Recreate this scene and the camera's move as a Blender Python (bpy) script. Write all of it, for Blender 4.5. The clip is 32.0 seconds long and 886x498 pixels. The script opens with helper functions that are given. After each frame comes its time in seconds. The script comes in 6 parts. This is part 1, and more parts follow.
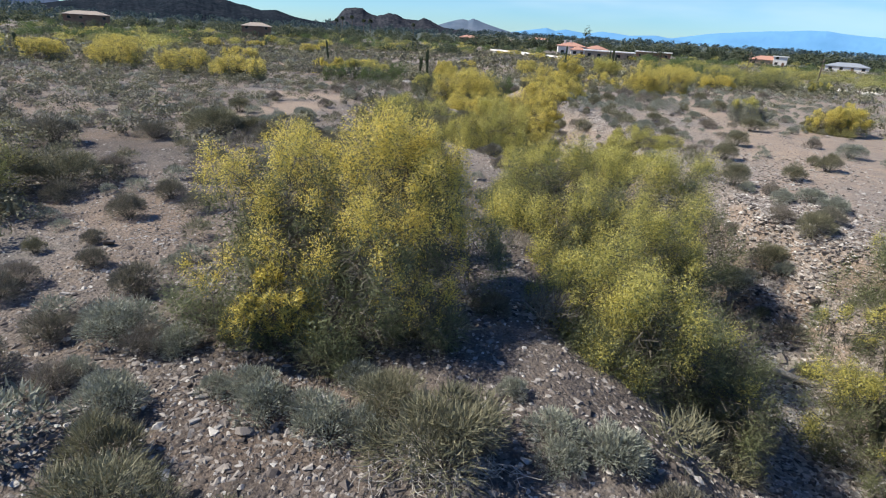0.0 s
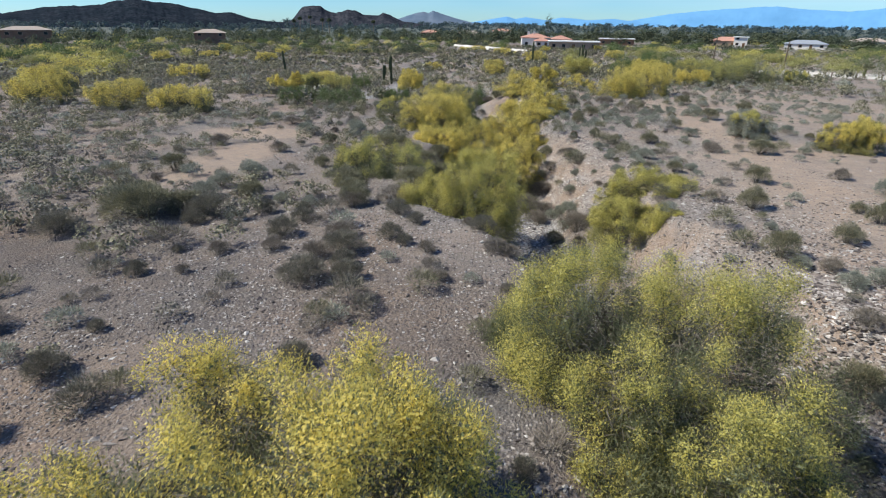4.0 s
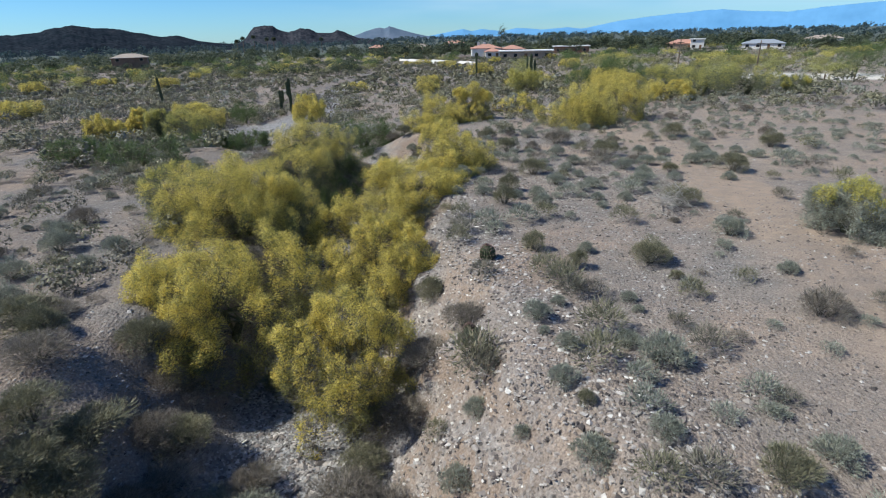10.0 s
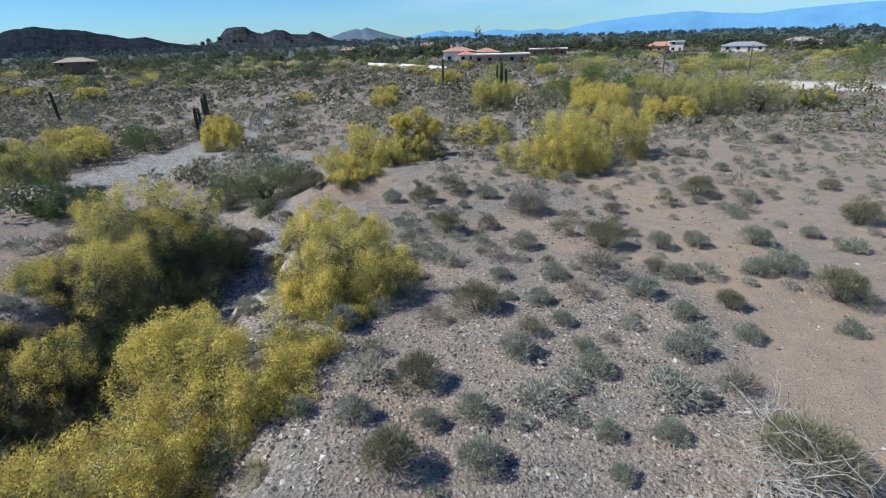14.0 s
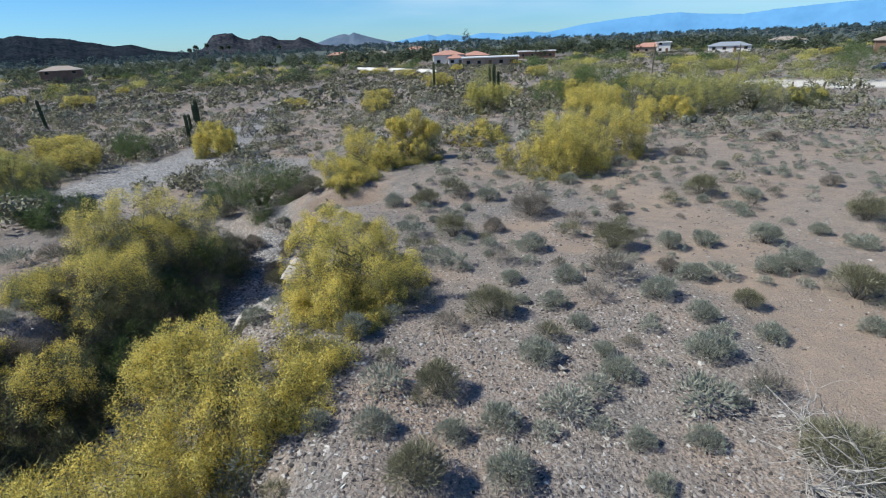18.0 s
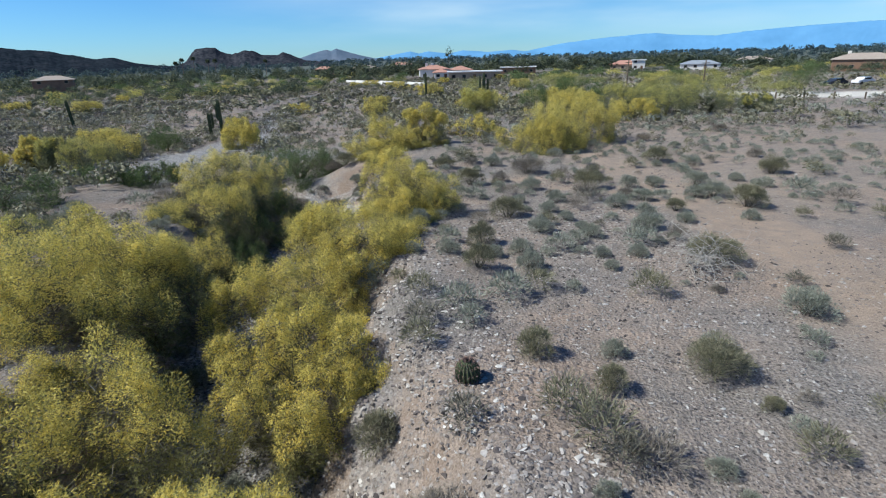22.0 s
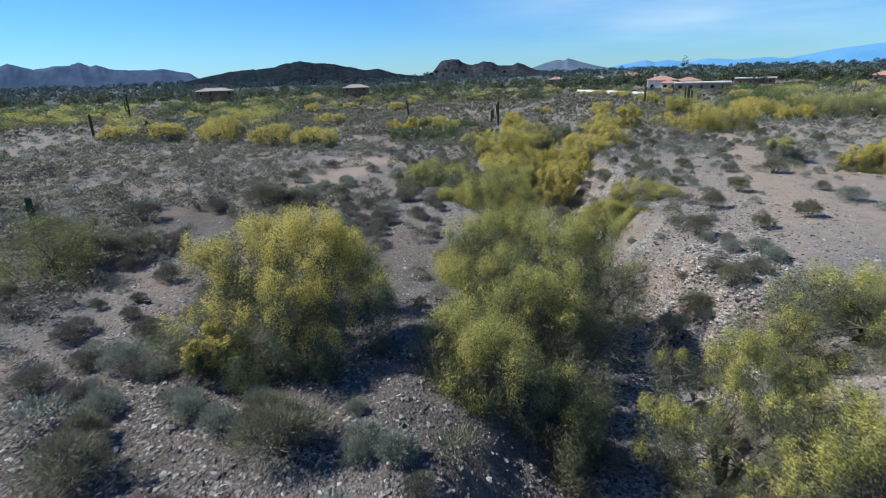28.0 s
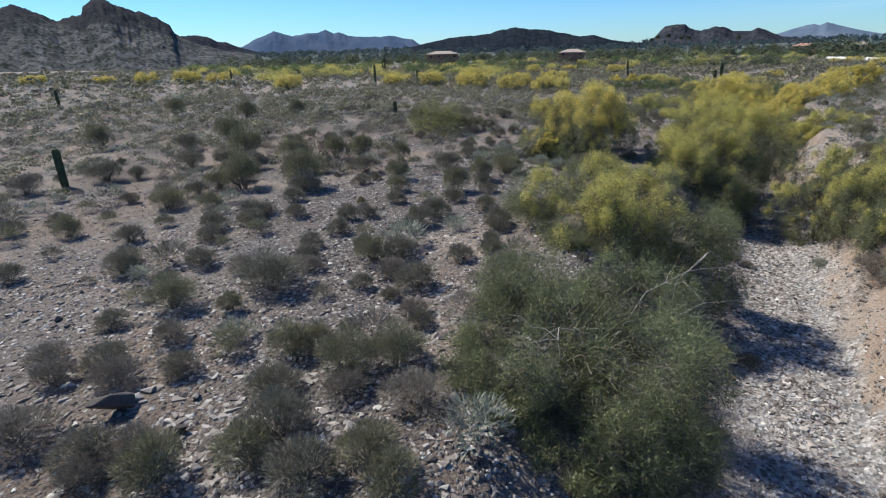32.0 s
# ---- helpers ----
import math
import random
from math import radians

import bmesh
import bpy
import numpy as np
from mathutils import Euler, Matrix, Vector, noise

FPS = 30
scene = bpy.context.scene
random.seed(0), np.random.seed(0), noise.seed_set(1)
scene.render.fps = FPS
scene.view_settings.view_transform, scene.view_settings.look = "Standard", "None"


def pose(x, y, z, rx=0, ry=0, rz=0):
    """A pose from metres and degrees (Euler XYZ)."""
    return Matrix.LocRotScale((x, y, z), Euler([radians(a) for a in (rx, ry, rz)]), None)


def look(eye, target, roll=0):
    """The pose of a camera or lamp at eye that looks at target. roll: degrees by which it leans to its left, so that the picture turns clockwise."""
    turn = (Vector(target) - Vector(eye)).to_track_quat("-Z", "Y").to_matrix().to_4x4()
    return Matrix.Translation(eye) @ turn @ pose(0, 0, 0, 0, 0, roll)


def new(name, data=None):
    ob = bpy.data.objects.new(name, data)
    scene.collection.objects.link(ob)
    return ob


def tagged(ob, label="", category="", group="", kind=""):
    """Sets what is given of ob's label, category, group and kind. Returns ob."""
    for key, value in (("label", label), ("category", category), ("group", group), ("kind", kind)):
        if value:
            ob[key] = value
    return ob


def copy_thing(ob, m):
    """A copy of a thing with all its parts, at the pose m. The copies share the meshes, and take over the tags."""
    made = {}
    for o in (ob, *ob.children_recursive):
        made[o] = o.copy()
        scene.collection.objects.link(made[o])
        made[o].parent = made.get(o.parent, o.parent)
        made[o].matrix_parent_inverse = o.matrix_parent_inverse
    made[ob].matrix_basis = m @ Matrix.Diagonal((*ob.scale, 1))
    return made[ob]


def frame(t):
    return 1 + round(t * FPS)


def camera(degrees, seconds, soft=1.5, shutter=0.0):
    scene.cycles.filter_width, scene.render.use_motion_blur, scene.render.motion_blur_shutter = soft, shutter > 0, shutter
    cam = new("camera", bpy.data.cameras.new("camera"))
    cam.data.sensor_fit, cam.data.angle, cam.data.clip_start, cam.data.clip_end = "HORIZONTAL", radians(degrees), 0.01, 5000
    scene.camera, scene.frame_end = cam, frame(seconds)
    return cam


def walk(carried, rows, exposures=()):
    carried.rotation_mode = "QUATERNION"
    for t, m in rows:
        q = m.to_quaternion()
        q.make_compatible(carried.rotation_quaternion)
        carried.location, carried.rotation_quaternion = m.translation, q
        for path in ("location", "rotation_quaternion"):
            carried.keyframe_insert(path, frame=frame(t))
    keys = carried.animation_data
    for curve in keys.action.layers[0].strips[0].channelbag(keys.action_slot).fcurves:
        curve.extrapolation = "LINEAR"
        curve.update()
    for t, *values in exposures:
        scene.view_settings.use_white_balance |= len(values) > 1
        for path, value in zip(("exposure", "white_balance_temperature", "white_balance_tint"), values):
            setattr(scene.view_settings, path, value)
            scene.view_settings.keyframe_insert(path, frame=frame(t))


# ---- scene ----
cam = camera(79.4, 32.0, soft=1.1, shutter=0.15)
PATH = [
    (0, (-0.76, -2.691, 5.127), (-1.152, -0.885, 4.362), 3.5),
    (0.5, (-1.404, -2.188, 5.103), (-1.777, -0.38, 4.334), 3.3),
    (1, (-1.863, -1.795, 5.24), (-2.223, 0.016, 4.471), 2.9),
    (1.5, (-2.125, -1.535, 5.463), (-2.469, 0.277, 4.688), 2.7),
    (2, (-2.316, -1.175, 5.739), (-2.651, 0.639, 4.967), 2.2),
    (2.5, (-2.426, -0.661, 5.953), (-2.751, 1.154, 5.179), 1.8),
    (3, (-2.378, -0.002, 6.242), (-2.696, 1.811, 5.46), 1.4),
    (3.5, (-2.305, 0.962, 6.524), (-2.615, 2.774, 5.737), 1.0),
    (5.5, (-1.471, 6.263, 7.018), (-1.746, 8.091, 6.255), -0.0),
    (6, (-1.218, 7.768, 6.999), (-1.482, 9.6, 6.241), -0.1),
    (6.5, (-1.007, 9.464, 6.955), (-1.262, 11.3, 6.204), -0.3),
    (7, (-0.885, 11.277, 6.836), (-1.132, 13.119, 6.096), -0.4),
    (7.5, (-0.812, 13.048, 6.699), (-1.053, 14.894, 5.968), -0.6),
    (8, (-0.712, 15.029, 6.547), (-0.946, 16.88, 5.826), -0.8),
    (8.5, (-0.537, 17.034, 6.358), (-0.761, 18.889, 5.646), -0.9),
    (9, (-0.328, 18.717, 6.218), (-0.54, 20.572, 5.501), -1.1),
    (9.5, (0.027, 20.309, 6.143), (-0.177, 22.159, 5.411), -1.4),
    (10, (0.504, 22.055, 6.066), (0.308, 23.902, 5.323), -1.6),
    (10.5, (1.034, 23.875, 6.027), (0.84, 25.72, 5.28), -1.8),
    (11, (1.447, 25.808, 6.018), (1.259, 27.654, 5.273), -1.9),
    (11.5, (1.774, 27.887, 5.971), (1.591, 29.736, 5.232), -2.0),
    (12, (1.935, 29.819, 5.938), (1.754, 31.671, 5.206), -2.1),
    (12.5, (1.941, 31.87, 5.976), (1.768, 33.732, 5.267), -2.0),
    (13, (1.973, 33.293, 6.105), (1.819, 35.152, 5.382), -1.8),
    (13.5, (2.043, 34.137, 6.271), (1.907, 35.994, 5.54), -1.6),
    (14, (2.131, 34.616, 6.408), (2.006, 36.47, 5.667), -1.6),
    (14.5, (2.15, 34.926, 6.45), (2.031, 36.783, 5.715), -1.8),
    (16.5, (1.835, 35.317, 6.245), (1.731, 37.176, 5.514), -2.1),
    (17, (1.732, 35.249, 6.202), (1.633, 37.109, 5.474), -2.0),
    (17.5, (1.661, 35.086, 6.269), (1.567, 36.946, 5.541), -2.2),
    (18, (1.618, 34.933, 6.308), (1.525, 36.793, 5.578), -2.3),
    (18.5, (1.609, 34.747, 6.358), (1.518, 36.606, 5.625), -2.4),
    (19, (1.656, 34.507, 6.395), (1.566, 36.368, 5.667), -2.6),
    (19.5, (1.567, 34.112, 6.327), (1.481, 35.975, 5.605), -2.6),
    (20, (1.235, 33.39, 5.999), (1.157, 35.251, 5.269), -2.9),
    (20.5, (0.655, 32.259, 5.564), (0.584, 34.121, 4.838), -3.0),
    (21, (0.143, 30.855, 5.278), (0.092, 32.717, 4.55), -2.5),
    (21.5, (0.014, 29.425, 5.294), (-0.016, 31.294, 4.583), -1.7),
    (22, (0.02, 27.8, 5.569), (-0.003, 29.681, 4.89), -1.6),
    (22.5, (-0.149, 26.09, 5.718), (-0.163, 27.977, 5.053), -1.5),
    (23, (-0.44, 24.252, 5.827), (-0.448, 26.141, 5.169), -1.5),
    (23.5, (-0.899, 22.001, 5.847), (-0.896, 23.893, 5.197), -1.2),
    (24, (-1.291, 19.516, 5.929), (-1.277, 21.408, 5.28), -1.1),
    (24.5, (-1.424, 17.023, 6.064), (-1.405, 18.915, 5.415), -1.2),
    (26.5, (0.77, 5.143, 6.403), (0.464, 7.016, 5.774), -1.5),
    (27, (1.922, 1.959, 6.594), (1.314, 3.757, 5.966), -1.9),
    (27.5, (3.069, -1.1, 6.646), (2.306, 0.637, 6.013), -1.8),
    (28, (4.235, -4.006, 6.746), (3.468, -2.269, 6.119), -1.9),
    (28.5, (5.19, -6.465, 6.77), (4.415, -4.734, 6.135), -2.1),
    (29, (5.911, -8.442, 6.619), (5.128, -6.721, 5.966), -1.9),
    (29.5, (6.511, -10.289, 6.283), (5.578, -8.645, 5.631), -1.9),
    (30, (7.291, -12.143, 6.084), (6.058, -10.711, 5.428), -1.9),
    (30.5, (7.684, -13.734, 5.708), (6.374, -12.374, 5.049), -2.2),
    (31, (8.08, -15.265, 5.54), (6.767, -13.913, 4.87), -2.1),
    (31.5, (8.694, -16.653, 5.508), (7.376, -15.318, 4.817), -1.9),
    (32, (9.438, -17.748, 5.629), (8.116, -16.425, 4.919), -1.7),
]
walk(cam, [(t, look(eye, target, roll)) for t, eye, target, roll in PATH], [(0.0, 0.61, 6720, 9), (3.0, 0.58, 6640, 8), (6.0, 0.42, 6410, 6), (14.0, 0.36, 6250, 5), (20.0, 0.36, 6200, 5), (24.0, 0.32, 6050, 4), (27.0, 0.35, 5950, 4), (29.0, 0.42, 6150, 6), (31.0, 0.52, 6500, 8)])

# ---------------------------------------------------------------- light
SUN_AZ, SUN_EL = -98.0, 46.0  # degrees: from +y towards +x, and above the horizon
world = bpy.data.worlds.new("desert_sky")
scene.world = world
world.use_nodes = True
wn = world.node_tree
sky = wn.nodes.new("ShaderNodeTexSky")
sky.sky_type, sky.sun_disc = "NISHITA", False
sky.sun_elevation, sky.sun_rotation = radians(SUN_EL), radians(SUN_AZ)
sky.altitude, sky.air_density, sky.dust_density, sky.ozone_density = 300, 1.0, 0.0, 5.0
wn.nodes["Background"].inputs["Strength"].default_value = 0.082
tone = wn.nodes.new("ShaderNodeHueSaturation")
tone.inputs["Saturation"].default_value = 1.05
wn.links.new(sky.outputs["Color"], tone.inputs["Color"])
clear = wn.nodes.new("ShaderNodeMix")
clear.data_type, clear.blend_type = "RGBA", "MULTIPLY"
clear.inputs[0].default_value = 1.0
air = wn.nodes.new("ShaderNodeTexCoord")
height = wn.nodes.new("ShaderNodeSeparateXYZ")
haze = wn.nodes.new("ShaderNodeValToRGB")
haze.color_ramp.elements[0].position, haze.color_ramp.elements[0].color = 0.0, (0.55, 0.875, 1.25, 1)
haze.color_ramp.elements[1].position, haze.color_ramp.elements[1].color = 0.30, (0.57, 0.91, 1.24, 1)
wn.links.new(air.outputs["Generated"], height.inputs[0])
wn.links.new(height.outputs[2], haze.inputs["Fac"])
wn.links.new(haze.outputs["Color"], clear.inputs[7])
wn.links.new(tone.outputs["Color"], clear.inputs[6])
wn.links.new(clear.outputs[2], wn.nodes["Background"].inputs["Color"])

sun = new("sun", bpy.data.lights.new("sun", "SUN"))
sun.data.energy, sun.data.angle, sun.data.color = 5.0, radians(0.55), (1.0, 0.95, 0.86)
_az, _el = radians(SUN_AZ), radians(SUN_EL)
_to = Vector((math.sin(_az) * math.cos(_el), math.cos(_az) * math.cos(_el), math.sin(_el)))
sun.matrix_world = look(_to * 100, (0, 0, 0))


# ---------------------------------------------------------------- the lie of the land
# wash centre line: y, x, floor height, half width of the floor
WASH = [(-40, 17.0, -1.9, 1.8), (-20, 13.5, -2.0, 1.2), (-7, 8.8, -2.1, 0.95), (0, 6.5, -2.1, 0.95), (6, 4.8, -2.1, 0.95), (10, 3.9, -2.2, 1.0),
        (14, 2.0, -2.4, 1.1), (18, -0.2, -2.7, 1.1), (21, -1.6, -2.8, 1.1), (26, -1.9, -2.5, 1.3), (30, -3.3, -2.45, 1.3),
        (36, -4.9, -2.6, 1.1), (42, -6.9, -2.6, 1.1), (48, -7.5, -2.7, 1.2), (55, -7.3, -2.7, 1.3), (57.5, -8.2, -2.7, 1.3), (59, -11.0, -2.7, 1.3),
        (61, -18.0, -2.7, 1.5), (64, -23.0, -2.6, 1.8), (70, -24.5, -2.5, 2.6), (75, -22.0, -2.4, 2.8), (80, -21.0, -2.4, 2.6), (88, -22.0, -2.4, 2.0), (96, -24.0, -2.6, 2.0), (130, -30.0, -4.0, 1.5)]
WY, WX, WZ, WW = (np.array(c) for c in zip(*WASH))


def smooth(v, a, b):
    s = np.clip((np.asarray(v, float) - a) / (b - a), 0, 1)
    return s * s * (3 - 2 * s)


def lattice(i, j, seed):
    h = (i * 374761393 + j * 668265263 + seed * 1442695041) & 0xFFFFFFFF
    h = ((h ^ (h >> 13)) * 1274126177) & 0xFFFFFFFF
    return ((h ^ (h >> 16)) & 0xFFFF) / 65535.0


def rough(x, y, size, seed=0):
    """Smooth value noise, -1 to 1, with features of that size in metres."""
    u, v = np.asarray(x, float) / size, np.asarray(y, float) / size
    i, j = np.floor(u).astype(np.int64), np.floor(v).astype(np.int64)
    a, b = u - i, v - j
    a, b = a * a * (3 - 2 * a), b * b * (3 - 2 * b)
    low = lattice(i, j, seed) * (1 - a) + lattice(i + 1, j, seed) * a
    top = lattice(i, j + 1, seed) * (1 - a) + lattice(i + 1, j + 1, seed) * a
    return (low * (1 - b) + top * b) * 2 - 1


def wash_side(x, y):
    """How far a place is from the edge of the wash's floor (negative inside), and which side of it."""
    off = np.asarray(x, float) - np.interp(y, WY, WX)
    slope = (np.interp(np.asarray(y, float) + 1, WY, WX) - np.interp(np.asarray(y, float) - 1, WY, WX)) / 2
    off = off / np.sqrt(1 + slope * slope)
    return np.abs(off) - np.interp(y, WY, WW), np.sign(off)


def plain(x, y):
    """The height of the desert floor without the wash."""
    x, y = np.asarray(x, float), np.asarray(y, float)
    z = 0.5 - 0.024 * np.clip(y - 25, 0, 105) - 0.008 * np.clip(y - 130, 0, 170) - 0.002 * np.clip(y - 300, 0, 3000)
    z = z - 0.4 * smooth(-x, 6, 13) * smooth(y, 6, 22) + 0.2 * smooth(x, 4, 9) * smooth(y, 8, 18) * (1 - smooth(y, 34, 44))
    z = z - 0.6 * smooth(-x, 25, 60) * smooth(y, 55, 80)
    z = z - 1.35 * smooth(-x, 4.5, 9) * smooth(y, 57, 63) * (1 - smooth(y, 92, 130)) * (1 - smooth(-x, 30, 48))
    z = z - 0.5 * smooth(np.hypot(x, y), 100, 600)
    return z


def ground(x, y):
    x, y = np.asarray(x, float), np.asarray(y, float)
    z = plain(x, y) + 0.10 * rough(x, y, 6.0, 1) + 0.05 * rough(x, y, 1.7, 2)
    edge, side = wash_side(x, y)
    edge = edge + 0.5 * rough(x, y, 2.6, 5) + 0.34 * rough(x, y, 0.95, 6) + 0.12 * rough(x, y, 0.45, 10)
    wide = np.where(side > 0, 2.7 + 1.0 * smooth(y, 14, 22) + 0.5 * rough(x, y, 3.5, 7), 4.9 - 3.0 * smooth(y, 8, 15) + 2.5 * smooth(y, 19, 23) * (1 - smooth(y, 31, 36)) + 0.4 * rough(x, y, 3.5, 7))
    dip = (1 - smooth(edge, 0, wide)) * (1 - smooth(y, 92, 110) * 0.55)
    floor = np.interp(y, WY, WZ) + 0.06 * rough(x, y, 0.8, 8)
    z = z * (1 - dip) + floor * dip
    z = z + 0.15 * np.exp(-((edge - wide - 0.6) / 1.1) ** 2) * smooth(y, 26, 32) * (1 - smooth(y, 55, 62)) * (side > 0)
    return z + 0.018 * rough(x, y, 0.45, 9) * (np.hypot(x, y - 15) < 60)


# ---------------------------------------------------------------- materials
def material(name, rough_=0.9):
    mat = bpy.data.materials.new(name)
    mat.use_nodes = True
    tree = mat.node_tree
    bsdf = tree.nodes["Principled BSDF"]
    bsdf.inputs["Roughness"].default_value = rough_
    bsdf.inputs["Specular IOR Level"].default_value = 0.25
    return mat, tree, bsdf


def node(tree, kind, **values):
    n = tree.nodes.new(kind)
    for key, value in values.items():
        n.inputs[key.replace("_", " ")].default_value = value
    return n


def ramp(tree, source, stops):
    n = tree.nodes.new("ShaderNodeValToRGB")
    while len(n.color_ramp.elements) < len(stops):
        n.color_ramp.elements.new(0.5)
    for e, (at, colour) in zip(n.color_ramp.elements, stops):
        e.position, e.color = at, (*colour, 1)
    tree.links.new(source, n.inputs["Fac"])
    return n.outputs["Color"]


def mix(tree, fac, a, b, how="MIX"):
    n = tree.nodes.new("ShaderNodeMix")
    n.data_type, n.blend_type = "RGBA", how
    for value, slot in ((fac, 0), (a, 6), (b, 7)):
        if isinstance(value, (int, float)):
            n.inputs[slot].default_value = value
        elif isinstance(value, tuple):
            n.inputs[slot].default_value = (*value, 1)
        else:
            tree.links.new(value, n.inputs[slot])
    return n.outputs[2]


def noise_fac(tree, scale, detail=4.0, rough_=0.55, coords="Object"):
    c = tree.nodes.new("ShaderNodeTexCoord")
    n = node(tree, "ShaderNodeTexNoise", Scale=scale, Detail=detail, Roughness=rough_)
    tree.links.new(c.outputs[coords], n.inputs["Vector"])
    return n.outputs["Fac"]


def bump(tree, bsdf, source, strength, distance):
    b = node(tree, "ShaderNodeBump", Strength=strength, Distance=distance)
    tree.links.new(source, b.inputs["Height"])
    tree.links.new(b.outputs["Normal"], bsdf.inputs["Normal"])


def leafy(name, stops, through_=0.3):
    """Leaves and petals: each piece has its own tone, and lets some light through."""
    mat, tree, bsdf = material(name, 0.65)
    g = tree.nodes.new("ShaderNodeNewGeometry")
    colour = ramp(tree, g.outputs["Random Per Island"], stops)
    wide = ramp(tree, noise_fac(tree, 1.9, 3.0), [(0.32, (0.72, 0.74, 0.72)), (0.66, (1.06, 1.04, 1.0))])
    colour = mix(tree, 1.0, colour, wide, "MULTIPLY")
    tree.links.new(colour, bsdf.inputs["Base Color"])
    back = tree.nodes.new("ShaderNodeBsdfTranslucent")
    tree.links.new(colour, back.inputs["Color"])
    both = tree.nodes.new("ShaderNodeMixShader")
    both.inputs[0].default_value = through_
    tree.links.new(bsdf.outputs[0], both.inputs[1])
    tree.links.new(back.outputs[0], both.inputs[2])
    tree.links.new(both.outputs[0], tree.nodes["Material Output"].inputs["Surface"])
    return mat


def barky(name, a, b, scale=18):
    mat, tree, bsdf = material(name, 0.85)
    f = noise_fac(tree, scale, 5)
    tree.links.new(ramp(tree, f, [(0.3, a), (0.7, b)]), bsdf.inputs["Base Color"])
    bump(tree, bsdf, f, 0.5, 0.01)
    return mat


def plaster(name, a, b, scale=0.8, rough_=0.85):
    mat, tree, bsdf = material(name, rough_)
    weathered = mix(tree, 1.0, ramp(tree, noise_fac(tree, scale, 5), [(0.3, a), (0.7, b)]), (0.84, 0.84, 0.84), "MULTIPLY")
    tree.links.new(weathered, bsdf.inputs["Base Color"])
    bump(tree, bsdf, noise_fac(tree, 40, 3), 0.2, 0.01)
    return mat


BLOSSOM = leafy("blossom", [(0.0, (0.67, 0.53, 0.112)), (0.35, (0.765, 0.625, 0.16)), (0.75, (0.825, 0.695, 0.215)), (1.0, (0.735, 0.645, 0.20))], 0.5)
BLOSSOM_PALE = leafy("blossom_pale", [(0.0, (0.49, 0.445, 0.115)), (0.4, (0.57, 0.51, 0.145)), (0.8, (0.63, 0.565, 0.185)), (1.0, (0.48, 0.475, 0.18))], 0.45)
BLOSSOM_DULL = leafy("blossom_dull", [(0.0, (0.20, 0.21, 0.085)), (0.4, (0.29, 0.285, 0.105)), (0.8, (0.39, 0.365, 0.13)), (1.0, (0.26, 0.275, 0.12))], 0.25)
PALO_LEAF = leafy("palo_leaf", [(0.0, (0.118, 0.130, 0.070)), (0.4, (0.168, 0.186, 0.098)), (0.75, (0.228, 0.245, 0.132)), (1.0, (0.292, 0.302, 0.178))], 0.38)
PALO_BLOOM_LEAF = leafy("palo_bloom_leaf", [(0.0, (0.20, 0.195, 0.080)), (0.4, (0.295, 0.282, 0.110)), (0.75, (0.395, 0.370, 0.145)), (1.0, (0.48, 0.445, 0.185))], 0.42)
MESQUITE_LEAF = leafy("mesquite_leaf", [(0.0, (0.073, 0.108, 0.044)), (0.5, (0.122, 0.170, 0.064)), (1.0, (0.186, 0.234, 0.092))], 0.35)
BURSAGE_LEAF = leafy("bursage_leaf", [(0.0, (0.185, 0.195, 0.155)), (0.5, (0.275, 0.288, 0.235)), (1.0, (0.41, 0.42, 0.36))], 0.25)
SCRUB_LEAF = leafy("scrub_leaf", [(0.0, (0.112, 0.105, 0.084)), (0.5, (0.185, 0.173, 0.137)), (1.0, (0.30, 0.28, 0.225))], 0.2)
CREOSOTE_LEAF = leafy("creosote_leaf", [(0.0, (0.129, 0.125, 0.081)), (0.5, (0.207, 0.199, 0.132)), (0.85, (0.291, 0.277, 0.185)), (1.0, (0.370, 0.342, 0.224))], 0.22)
DRY_LEAF = leafy("dry_leaf", [(0.0, (0.132, 0.115, 0.097)), (0.5, (0.224, 0.196, 0.164)), (1.0, (0.356, 0.316, 0.270))], 0.15)
TOWN_LEAF = leafy("town_leaf", [(0.0, (0.048, 0.068, 0.044)), (0.5, (0.084, 0.104, 0.064)), (1.0, (0.136, 0.148, 0.088))], 0.35)
# town_leaf made bluer: the haze of distance is put into the leaf colour
TOWN_HAZE = leafy("town_haze", [(0.0, (0.044, 0.072, 0.080)), (0.5, (0.068, 0.104, 0.112)), (1.0, (0.104, 0.144, 0.144))], 0.3)
PALO_BARK = barky("palo_bark", (0.062, 0.064, 0.032), (0.125, 0.12, 0.068))
DEAD_WOOD = barky("dead_wood", (0.24, 0.22, 0.20), (0.48, 0.45, 0.41))
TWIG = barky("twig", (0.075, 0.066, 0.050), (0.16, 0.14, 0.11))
SAGUARO = barky("saguaro_skin", (0.045, 0.06, 0.03), (0.10, 0.115, 0.06), 6)
SPINE = barky("spine", (0.20, 0.125, 0.105), (0.36, 0.26, 0.22))
POLE_WOOD = barky("pole_wood", (0.10, 0.075, 0.055), (0.19, 0.15, 0.11), 8)
EARTH_PALE = plaster("earth_pale", (0.36, 0.32, 0.28), (0.56, 0.52, 0.47), 2.5)
WALL_WHITE = plaster("wall_white", (0.72, 0.69, 0.64), (0.82, 0.80, 0.75))
WALL_TAN = plaster("wall_tan", (0.36, 0.27, 0.20), (0.46, 0.36, 0.27))
WALL_BROWN = plaster("wall_brown", (0.22, 0.13, 0.09), (0.30, 0.19, 0.13))
ROOF_RED = plaster("roof_red", (0.42, 0.22, 0.16), (0.58, 0.33, 0.25), 3)
ROOF_TAN = plaster("roof_tan", (0.35, 0.285, 0.235), (0.46, 0.39, 0.33), 3)
